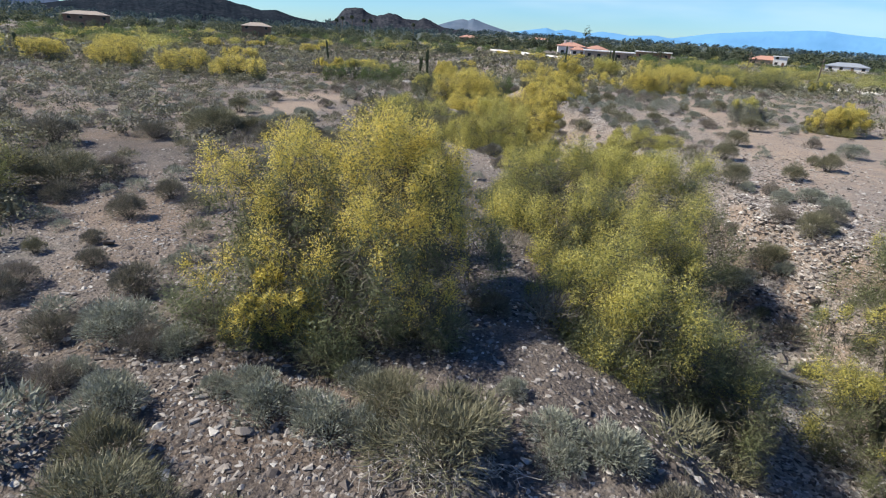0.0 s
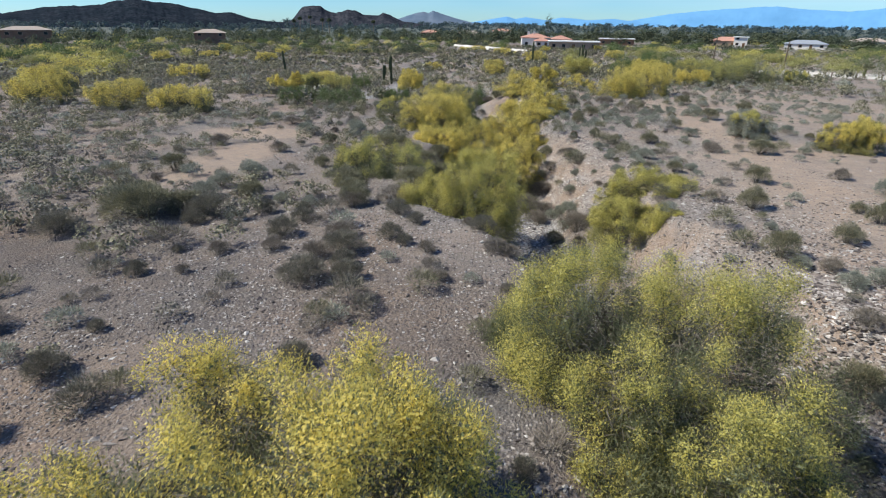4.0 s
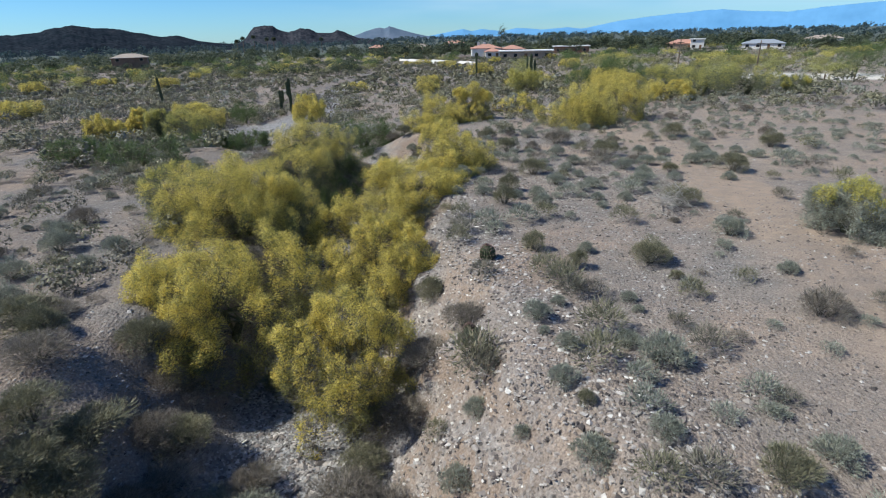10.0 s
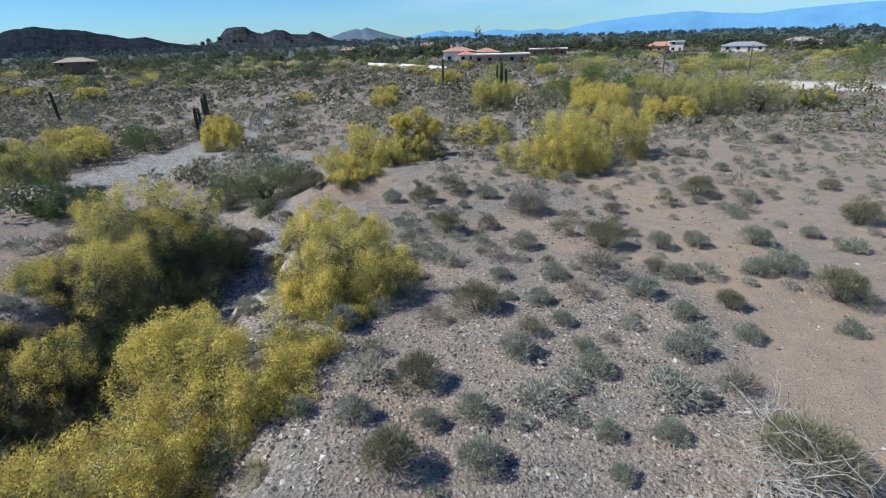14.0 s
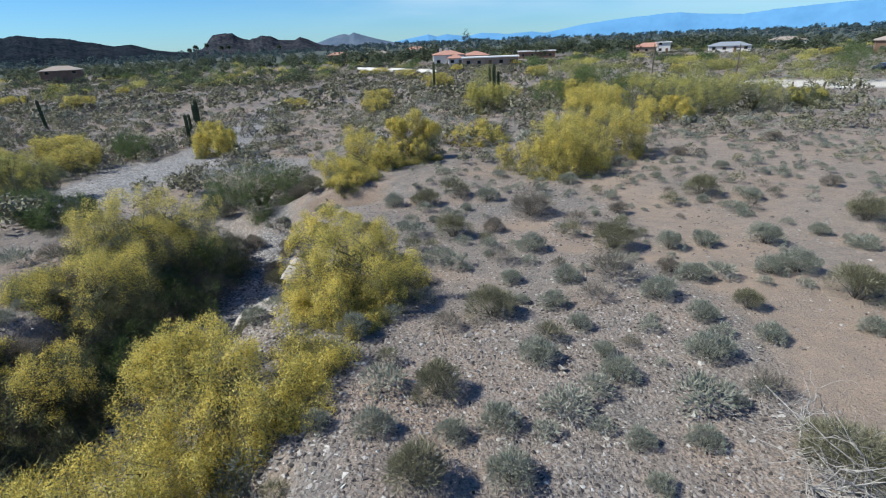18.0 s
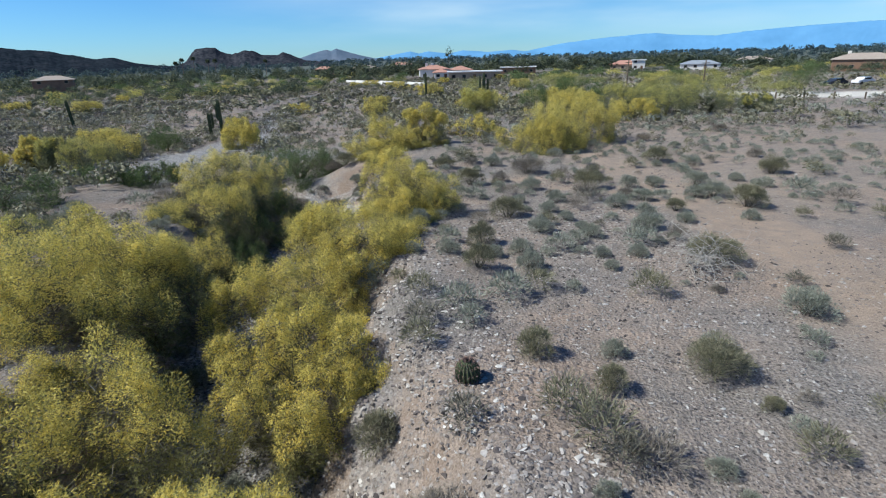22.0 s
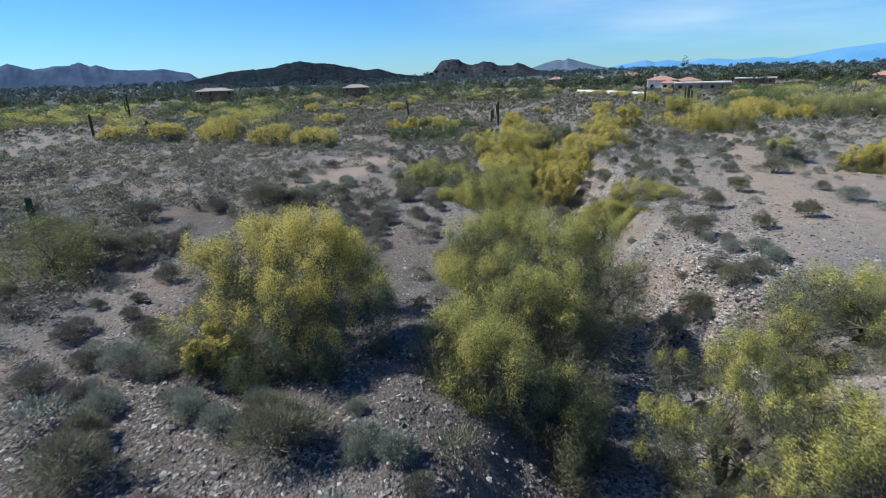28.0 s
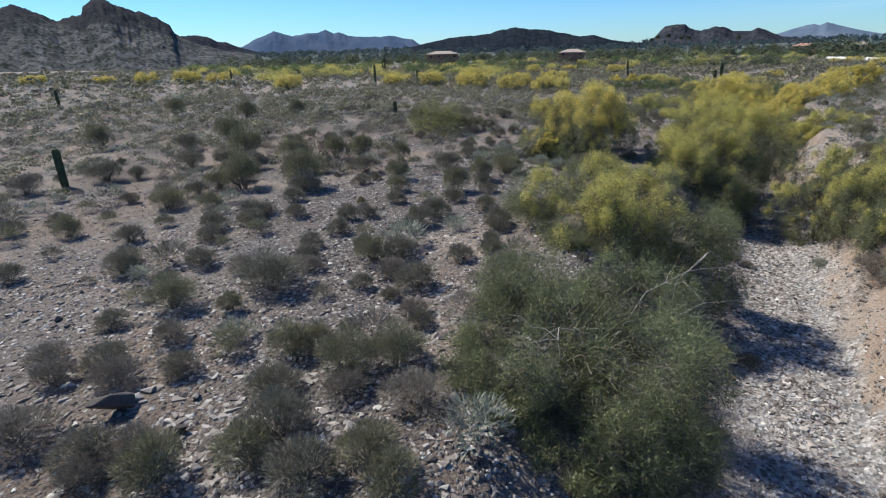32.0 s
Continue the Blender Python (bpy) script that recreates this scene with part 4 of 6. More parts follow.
LEAF_OF = {"bursage": BURSAGE_LEAF, "scrub": SCRUB_LEAF, "creosote": CREOSOTE_LEAF, "dry": DRY_LEAF}
NAME_OF = {"bursage": "bursage_shrub", "scrub": "desert_shrub", "creosote": "creosote_bush", "dry": "dry_shrub"}
LABEL_OF = {"scrub": "dark grey-brown rounded twiggy shrub on stony soil", "bursage": "low rounded grey-green bursage shrub on stony soil", "creosote": "upright sparse olive-green creosote bush on stony soil", "dry": "dry brownish twiggy shrub on stony soil"}
MOULD = {}
for kind in LEAF_OF:
    for k in range(8):
        # the last three serve large shrubs, with finer leaves for their size
        lines, v, f = shrub_geometry(kind, 500 + k, {"bursage": 1250, "scrub": 1450, "creosote": 1600, "dry": 1400}[kind] * (4 if k > 4 else 2), 0.66 if k > 4 else 0.95)
        MOULD[kind, k] = (mesh_of("woody_base", *tubes(lines, 4), TWIG, True), mesh_of("foliage", v, f, LEAF_OF[kind]))
TAKEN = []


def shrub(kind, x, y, width, rng, tall=1.0):
    if kind == "bursage" and y < 20 and x < float(np.interp(y, WY, WX)) - 1 and not (-7 < x < 1 and 1 < y < 4):
        kind = "scrub"
    ob = new(NAME_OF[kind])
    s = width * rng.uniform(0.92, 1.08)
    ob.matrix_world = pose(x, y, float(ground(x, y)) - 0.02, 0, 0, rng.uniform(0, 360)) @ Matrix.Diagonal((s, s * rng.uniform(0.85, 1.1), s * tall, 1))
    stems, foliage = MOULD[kind, int(rng.integers(0, 5)) if width < 1.15 else int(rng.integers(5, 8))]
    part("woody_base", stems, ob)
    part("foliage", foliage, ob)
    TAKEN.append((x, y, width))
    return tagged(ob, LABEL_OF[kind], "shrub", group="shrubs of the desert floor")


BURSAGE_A = [(-6.9, -16.7, 0.84), (-11.2, -16.0, 0.88), (-2.1, -15.7, 0.68), (3.3, -15.0, 1.14), (-5.1, -14.6, 1.07), (-7.6, -13.7, 0.83), (-4.0, -13.1, 0.87), (-1.5, -12.5, 1.73), (-6.6, -11.6, 0.87), (2.5, -11.5, 0.67), (0.1, -11.1, 0.66), (-3.1, -10.4, 0.79), (1.0, -10.2, 1.05), (-6.9, -10.2, 1.03), (-0.7, -9.2, 0.90), (0.7, -8.4, 0.81), (-4.4, -8.2, 0.91), (-7.7, -8.2, 0.93), (-2.3, -7.0, 1.24), (0.6, -7.0, 0.70), (-2.5, -6.1, 1.11), (-4.7, -5.9, 0.80), (-0.4, -5.5, 0.96), (-1.8, -4.4, 0.77), (-5.7, 1.5, 0.89), (-8.0, 1.6, 1.34), (-6.7, 2.0, 0.53), (-3.1, 2.0, 0.82), (-4.0, 2.1, 0.88), (1.0, 2.1, 0.63)]
BURSAGE_B = [(-2.6, 2.1, 0.84), (-0.3, 2.3, 0.72), (-4.8, 2.3, 0.53), (0.3, 2.6, 0.88), (-6.0, 2.9, 0.58), (-6.9, 3.0, 1.31), (-9.7, 3.4, 0.80), (-1.0, 3.4, 0.47), (-7.8, 4.3, 0.90), (-9.4, 5.0, 0.66), (-10.8, 7.5, 1.12), (-13.3, 8.0, 0.88), (-11.0, 9.2, 0.92), (5.6, 12.6, 0.77), (4.7, 13.0, 1.64), (-19.1, 13.2, 2.19), (-7.8, 13.9, 1.33), (-6.7, 14.2, 0.86), (-7.1, 15.0, 0.84), (-7.4, 15.9, 1.38), (-17.1, 16.0, 1.46), (6.3, 16.1, 0.79), (7.2, 16.3, 0.98), (-5.8, 16.8, 0.54), (-6.3, 17.1, 0.88), (-9.9, 17.1, 1.04), (5.6, 17.4, 0.66), (-13.6, 17.9, 0.86), (-9.8, 18.5, 0.86), (-13.7, 18.8, 1.67)]
BURSAGE_C = [(-11.6, 19.4, 0.85), (-6.7, 19.6, 0.97), (5.9, 20.4, 0.55), (-10.4, 20.5, 0.74), (-11.7, 20.8, 0.84), (-15.0, 20.9, 1.22), (-15.2, 22.4, 1.13), (-14.7, 24.2, 1.65), (11.6, 24.5, 1.51), (3.0, 27.0, 0.70), (-0.5, 28.0, 1.12), (2.0, 28.5, 0.69), (-0.1, 29.1, 0.66), (1.0, 29.3, 0.43), (1.7, 30.0, 0.59), (0.2, 30.3, 0.68), (3.6, 30.8, 0.98), (1.9, 31.1, 0.57), (3.1, 31.4, 0.65), (1.4, 32.2, 0.68), (-12.0, 33.1, 1.16), (3.6, 33.5, 0.49), (-16.1, 34.7, 1.19), (-13.5, 34.9, 1.09), (-16.9, 35.4, 1.28), (-11.7, 35.6, 0.92), (-11.7, 37.0, 1.09), (-13.8, 37.1, 1.21), (7.5, 37.9, 1.31), (4.3, 40.9, 0.49)]
BURSAGE_D = [(5.3, 41.8, 0.62), (4.3, 41.8, 0.63), (1.3, 42.0, 0.65), (0.0, 42.0, 0.75), (-1.0, 42.1, 0.67), (2.1, 42.3, 0.86), (3.0, 44.3, 0.93), (6.5, 44.4, 1.03), (8.0, 45.0, 0.72), (10.4, 45.4, 0.74), (4.1, 45.7, 0.65), (7.0, 46.0, 0.78), (3.7, 46.8, 0.84), (6.4, 47.2, 1.00), (4.3, 48.3, 0.93), (7.7, 48.3, 0.92), (2.8, 48.5, 0.79), (9.9, 48.7, 0.93), (10.7, 48.8, 1.26), (5.8, 49.2, 0.81), (3.7, 50.9, 1.08), (8.0, 50.9, 1.08), (9.2, 51.2, 0.91), (11.2, 51.4, 1.28), (13.3, 52.1, 0.75), (-1.4, 56.3, 1.07), (13.3, 56.5, 0.93), (2.5, 57.2, 1.22), (14.6, 62.2, 0.86)]
CREOSOTE_A = [(2.9, -16.6, 1.02), (-9.7, -14.8, 1.04), (5.3, -14.6, 0.91), (-2.1, -14.5, 1.35), (-1.1, -13.7, 0.67), (1.6, -13.3, 0.84), (-10.7, -11.5, 1.63), (-1.0, -9.9, 1.18), (-11.6, -4.9, 1.80), (-4.4, 0.1, 1.68), (-5.1, 0.8, 1.04), (-1.6, 2.0, 1.79), (-15.5, 18.1, 2.40), (5.3, 18.1, 1.29), (-14.6, 19.1, 1.72), (7.6, 19.2, 1.10), (-8.6, 20.6, 1.45), (9.4, 21.0, 1.14), (-13.2, 21.1, 1.56), (6.0, 22.5, 1.27), (-18.7, 24.3, 1.80), (7.3, 26.0, 1.15), (1.5, 27.0, 0.72), (4.4, 27.9, 0.86), (-9.4, 31.4, 1.10), (9.6, 32.2, 1.61), (-14.1, 32.5, 1.05), (5.1, 34.9, 0.44), (2.7, 35.5, 0.74), (4.7, 36.0, 1.31)]
CREOSOTE_B = [(1.6, 36.6, 0.88), (0.8, 40.9, 1.00), (1.0, 43.2, 1.05), (2.2, 46.5, 1.52), (8.3, 46.6, 0.81), (11.2, 47.1, 1.81), (6.3, 51.1, 1.82), (1.1, 52.7, 1.60), (15.7, 53.4, 1.60), (-0.1, 56.5, 1.31), (11.6, 57.4, 1.69)]
DRY_A = [(2.3, -17.3, 0.65), (-0.6, -17.0, 0.76), (0.2, -16.3, 0.94), (-0.6, -15.1, 0.86), (-12.9, 4.0, 1.31), (-13.9, 10.4, 1.25), (-2.5, 14.1, 0.53), (-4.3, 14.5, 0.57), (-8.1, 15.4, 0.88), (-11.1, 15.4, 0.86), (-9.6, 15.8, 0.81), (-5.0, 16.3, 0.68), (-7.9, 17.0, 1.44), (1.9, 26.4, 0.38), (11.0, 27.0, 0.97), (-1.5, 27.7, 1.11), (1.1, 27.8, 0.56), (-4.7, 28.3, 1.01), (-1.9, 28.9, 1.08), (-16.0, 29.6, 1.04), (-20.3, 30.8, 1.11), (-19.2, 38.5, 1.44), (-15.1, 39.9, 1.25), (7.2, 48.9, 0.80), (4.1, 55.1, 2.23), (17.7, 58.5, 1.00), (14.2, 66.8, 1.34), (21.2, 69.9, 1.45)]

rng = np.random.default_rng(11)
for kind, rows in (("bursage", BURSAGE_A + BURSAGE_B + BURSAGE_C + BURSAGE_D), ("creosote", CREOSOTE_A + CREOSOTE_B), ("dry", DRY_A)):
    for x, y, w in rows:
        shrub(kind, x, y, w * (1.08 if kind == "bursage" else 1.0), rng, 1.0 if w < 1.3 else 0.8)
shrub("creosote", -15.5, 7.8, 4.0, rng, 0.55)
shrub("creosote", -14.3, 9.0, 2.6, rng, 0.6)
shrub("creosote", -16.4, 18.5, 2.6, rng, 0.65)

for kind, x, y, w in (("dry", -1.9, 31.9, 1.9), ("dry", -1.4, 29.4, 1.7), ("bursage", -0.1, 27.5, 1.5), ("dry", -3.4, 33.7, 1.3), ("creosote", -7.6, 28.9, 1.7), ("dry", -9.9, 32.1, 1.6), ("creosote", -6.5, 28.0, 1.8), ("dry", -5.6, 27.2, 1.7),
                      ("creosote", -7.1, 23.7, 1.9), ("creosote", -9.9, 23.5, 1.7), ("dry", -7.2, 21.2, 1.6), ("creosote", -9.3, 22.2, 1.4), ("dry", -8.6, 20.2, 1.2), ("bursage", -0.9, 28.6, 1.1), ("dry", -6.4, 32.0, 1.6), ("creosote", -5.9, 30.4, 1.5),
                      ("dry", -1.4, -16.9, 0.9), ("bursage", -0.5, -16.2, 1.0), ("bursage", -3.4, -14.2, 0.9), ("dry", -2.9, -12.5, 0.9), ("bursage", 2.3, -14.6, 1.2), ("creosote", 1.4, -13.7, 1.2), ("dry", 0.0, -10.1, 1.0), ("bursage", -1.9, -9.5, 0.8), ("dry", 2.0, -11.2, 0.9), ("bursage", 1.9, -17.1, 1.0), ("dry", 2.3, -16.6, 1.1), ("creosote", 3.4, -15.6, 1.0), ("bursage", 4.3, -15.3, 1.1), ("dry", 4.2, -13.2, 1.5), ("bursage", 0.6, -15.4, 0.8), ("dry", 0.8, -17.7, 1.1), ("dry", 3.2, -13.8, 0.9), ("creosote", 4.7, -14.5, 1.2), ("dry", -1.7, -11.3, 0.8), ("creosote", -9.2, -10.6, 1.0), ("bursage", -12.6, -12.2, 0.9), ("dry", -6.9, -9.7, 1.0), ("bursage", -11.3, -14.7, 1.0), ("bursage", -7.9, 2.7, 0.9), ("bursage", -7.5, 3.2, 0.8), ("dry", -6.3, 2.8, 0.9), ("bursage", -5.9, 3.0, 0.9), ("bursage", -4.3, 2.4, 1.0), ("dry", -6.1, 3.8, 0.8), ("bursage", -3.4, 2.2, 0.9), ("dry", -6.8, 1.7, 0.8), ("bursage", -6.0, 1.8, 0.9), ("bursage", -0.4, 2.7, 0.9), ("bursage", 0.4, 2.6, 0.9), ("creosote", -2.4, 2.5, 1.2), ("dry", -1.5, 2.2, 1.0), ("dry", -9.9, 3.9, 1.0), ("bursage", -3.1, 3.1, 0.8),
                      ("dry", -8.7, 30.4, 1.7), ("creosote", -6.8, 29.1, 1.9), ("dry", -5.8, 29.2, 1.6), ("creosote", -6.0, 27.3, 1.8), ("dry", -5.1, 27.7, 1.5), ("creosote", -10.4, 31.9, 1.8), ("creosote", -7.0, 28.1, 1.6), ("dry", -6.5, 30.1, 1.5), ("bursage", -4.8, 29.2, 1.3), ("dry", -1.0, 32.6, 1.5), ("dry", -1.5, 31.8, 1.6), ("creosote", -2.2, 30.6, 1.4), ("dry", -0.2, 33.1, 1.3), ("dry", -8.1, 38.9, 1.4), ("creosote", -7.2, 39.5, 1.5), ("dry", -2.2, 36.4, 1.3), ("creosote", -2.9, 36.3, 1.4), ("bursage", -2.1, 38.2, 1.2)):
    shrub(kind, x, y, w, rng, 0.85 if w < 1.4 else 0.62)

for kind, x, y, w in (("dry", -8.3, 53.0, 2.0), ("creosote", -8.0, 55.2, 1.9), ("scrub", -8.9, 56.8, 2.0), ("dry", -9.0, 50.3, 2.0), ("scrub", -9.6, 58.0, 1.8), ("creosote", -8.6, 51.6, 1.6), ("scrub", -11.6, 62.2, 1.6), ("dry", -7.4, 62.6, 1.5), ("bursage", -5.6, 60.4, 1.1), ("scrub", -4.9, 57.6, 1.2), ("bursage", -3.6, 59.2, 1.0), ("creosote", -6.4, 61.6, 1.4), ("scrub", -5.9, -9.2, 0.9), ("bursage", -6.2, -10.6, 1.1), ("bursage", -5.7, -12.1, 0.9), ("creosote", -10.6, -11.9, 1.2), ("scrub", -2.3, -11.0, 0.9), ("creosote", -0.8, -10.0, 1.1), ("scrub", -0.7, -9.2, 1.0), ("scrub", 1.0, -8.5, 0.9), ("scrub", -1.6, -12.4, 1.8), ("bursage", -3.7, -13.3, 1.0), ("scrub", -3.5, -9.2, 0.9), ("scrub", -4.1, -7.6, 0.8), ("scrub", -2.2, -7.5, 1.0), ("creosote", -2.1, -6.4, 1.0), ("scrub", 1.2, -10.4, 1.2), ("scrub", 2.4, -11.4, 1.1), ("creosote", 1.6, -13.2, 1.4), ("scrub", -0.9, -14.0, 1.0), ("scrub", 2.1, -8.3, 1.0), ("scrub", 0.9, -7.4, 0.8), ("scrub", -0.1, -5.9, 0.9), ("scrub", -1.8, -14.6, 1.3), ("scrub", -5.8, -14.3, 0.9), ("scrub", 0.1, -11.2, 0.8), ("scrub", -2.2, -14.0, 0.8), ("creosote", -14.6, -4.0, 1.8), ("creosote", -12.5, -7.9, 1.4), ("scrub", -11.6, -10.1, 1.2), ("creosote", -4.3, -0.1, 1.1), ("scrub", -4.1, -1.9, 0.8), ("scrub", -3.3, -4.4, 0.9), ("creosote", -5.8, -4.8, 1.2), ("scrub", -17.1, -11.8, 1.8), ("creosote", 2.7, -13.4, 1.3), ("creosote", 3.2, -12.7, 1.2), ("scrub", -0.5, -15.2, 1.3), ("scrub", -21.8, -6.4, 1.9), ("scrub", -12.1, -7.4, 1.7), ("creosote", -12.1, -9.0, 1.5), ("scrub", -8.7, -7.1, 1.6), ("creosote", -17.4, -2.3, 1.6), ("scrub", -9.5, -3.5, 1.5), ("creosote", -24.7, -2.6, 1.8), ("scrub", -16.3, -6.8, 1.5), ("creosote", -11.6, -5.6, 1.8), ("creosote", -19.0, 8.8, 2.2), ("scrub", -16.9, -8.2, 1.6), ("scrub", -12.2, -3.8, 1.2)):
    t = np.array(TAKEN)
    if not (np.hypot(t[:, 0] - x, t[:, 1] - y) < 0.5 * (t[:, 2] + w) / 2).any():
        shrub(kind, x, y, w, rng, 0.9)

TREE_SPOTS = np.array([(a[0], a[1], a[2]) for a in NEAR_TREES + WASH_TREES + FAR_TREES])


def free(x, y, w, gap=0.75):
    edge, _ = wash_side(x, y)
    if edge < 0.6 and y < 66:
        return False
    if (np.hypot(TREE_SPOTS[:, 0] - x, TREE_SPOTS[:, 1] - y) < TREE_SPOTS[:, 2] * 0.42).any():
        return False
    t = np.array(TAKEN)
    return not (np.hypot(t[:, 0] - x, t[:, 1] - y) < gap * (t[:, 2] + w) / 2 + 0.15).any()


# shrubs on the rubble east of the first trees
for kind, x, y, w in (("creosote", 5.3, 17.3, 1.3), ("dry", 6.3, 17.2, 0.8), ("bursage", 7.3, 16.5, 0.9), ("bursage", 7.5, 15.3, 1.0), ("scrub", 6.3, 16.1, 0.9), ("creosote", 5.4, 13.2, 1.3), ("creosote", 6.2, 13.2, 1.2), ("dry", 5.7, 14.2, 0.9), ("dry", 4.9, 15.5, 0.7), ("scrub", 6.9, 14.1, 1.0)):
    if free(x, y, w, 0.35):
        shrub(kind, x, y, w, rng, 0.95)

# olive bushes, taller than the rest, on the plain west of the wash
for x, y, w in ((-11.2, -8.4, 1.9), (-9.5, -6.8, 1.9), (-16.6, -5.5, 2.3), (-14.3, -4.3, 2.2), (-16.4, -7.7, 1.6), (-7.2, -3.6, 1.2), (-4.7, -5.4, 1.3), (-13.6, -2.2, 1.5), (-13.0, -1.0, 1.5), (-10.5, -0.5, 1.2), (-4.0, -3.5, 1.2), (-4.5, -1.5, 1.1), (-27.4, -9.3, 1.8), (-31.2, 6.3, 1.8), (-32.9, 2.7, 1.9), (-40.6, 0.0, 2.0), (-23.6, -3.1, 2.0)):
    if free(x, y, w, 0.4):
        shrub("creosote", x, y, w, rng, 1.25)

# more of them where the floor is crowded
made = 0
while made < 140:
    x, y = rng.uniform(-22, 15), rng.uniform(-16, 62)
    if rng.uniform() < sandiness(x, y) * 1.2 or (x > 6 and y < 22):
        continue
    kind = "bursage" if rng.uniform() < 0.68 else ("creosote" if rng.uniform() < 0.45 else "dry")
    w = float(np.clip(rng.lognormal(-0.45, 0.38), 0.3, 1.5))
    if free(x, y, w):
        shrub(kind, x, y, w, rng)
        made += 1


# thickets along the banks of the wash
made = 0
while made < 75:
    y = rng.uniform(-12, 62)
    x = float(np.interp(y, WY, WX)) + rng.choice((-1, 1)) * (float(np.interp(y, WY, WW)) + rng.uniform(0.1, 2.4))
    kind = "dry" if rng.uniform() < 0.4 else ("bursage" if rng.uniform() < 0.6 else "creosote")
    w = float(np.clip(rng.lognormal(-0.2, 0.35), 0.4, 1.6))
    t = np.array(TAKEN)
    if not (np.hypot(t[:, 0] - x, t[:, 1] - y) < 0.5 * (t[:, 2] + w) / 2).any():
        shrub(kind, x, y, w, rng, 0.85)
        made += 1


# dry brush caught in the channel and on its shaded bank
made = 0
while made < 105:
    y = rng.uniform(13, 62)
    half = float(np.interp(y, WY, WW))
    x = float(np.interp(y, WY, WX)) + (rng.uniform(-half - 2.6, -half + 0.5) if rng.uniform() < 0.6 else rng.uniform(half - 0.7, half + 1.0))
    kind = "dry" if rng.uniform() < 0.5 else ("creosote" if rng.uniform() < 0.6 else "bursage")
    w = float(np.clip(rng.lognormal(0.05, 0.3), 0.6, 1.9))
    t = np.array(TAKEN)
    if not (np.hypot(t[:, 0] - x, t[:, 1] - y) < 0.42 * (t[:, 2] + w) / 2).any():
        shrub(kind, x, y, w, rng, 0.85)
        made += 1


def strewn(name, label, category, geometry, mat, spots, widths, talls, rng):
    """Many small copies joined into one mesh."""
    vs, fs, base = [], [], 0
    zs = ground(spots[:, 0], spots[:, 1])
    turn = rng.uniform(0, 6.28, len(spots))
    which = rng.integers(0, len(geometry), len(spots))
    for k, (v, f) in enumerate(geometry):
        sel = np.where(which == k)[0]
        if not len(sel):
            continue
        c, s = np.cos(turn[sel])[:, None], np.sin(turn[sel])[:, None]
        w = widths[sel][:, None]
        x = (v[None, :, 0] * c - v[None, :, 1] * s) * w + spots[sel, 0][:, None]
        y = (v[None, :, 0] * s + v[None, :, 1] * c) * w + spots[sel, 1][:, None]
        z = v[None, :, 2] * w * talls[sel][:, None] + zs[sel][:, None]
        vs.append(np.stack([x, y, z], -1).reshape(-1, 3))
        fs.append((f[None] + (base + np.arange(len(sel)) * len(v))[:, None, None]).reshape(-1, f.shape[1]))
        base += len(sel) * len(v)
    ob = new(name, mesh_of(name, np.concatenate(vs), np.concatenate(fs), mat))
    return tagged(ob, label, category, kind="stuff")


def scatter(rng, n, x0, x1, y0, y1, sand=1.0):
    p = np.c_[rng.uniform(x0, x1, n * 2), rng.uniform(y0, y1, n * 2)]
    ok = rng.uniform(size=len(p)) > sandiness(p[:, 0], p[:, 1]) * sand
    edge, _ = wash_side(p[:, 0], p[:, 1])
    ok &= (edge > 0.5) | (p[:, 1] > 90)
    ok &= paleness(p[:, 0], p[:, 1]) < 0.3
    return p[ok][:n]


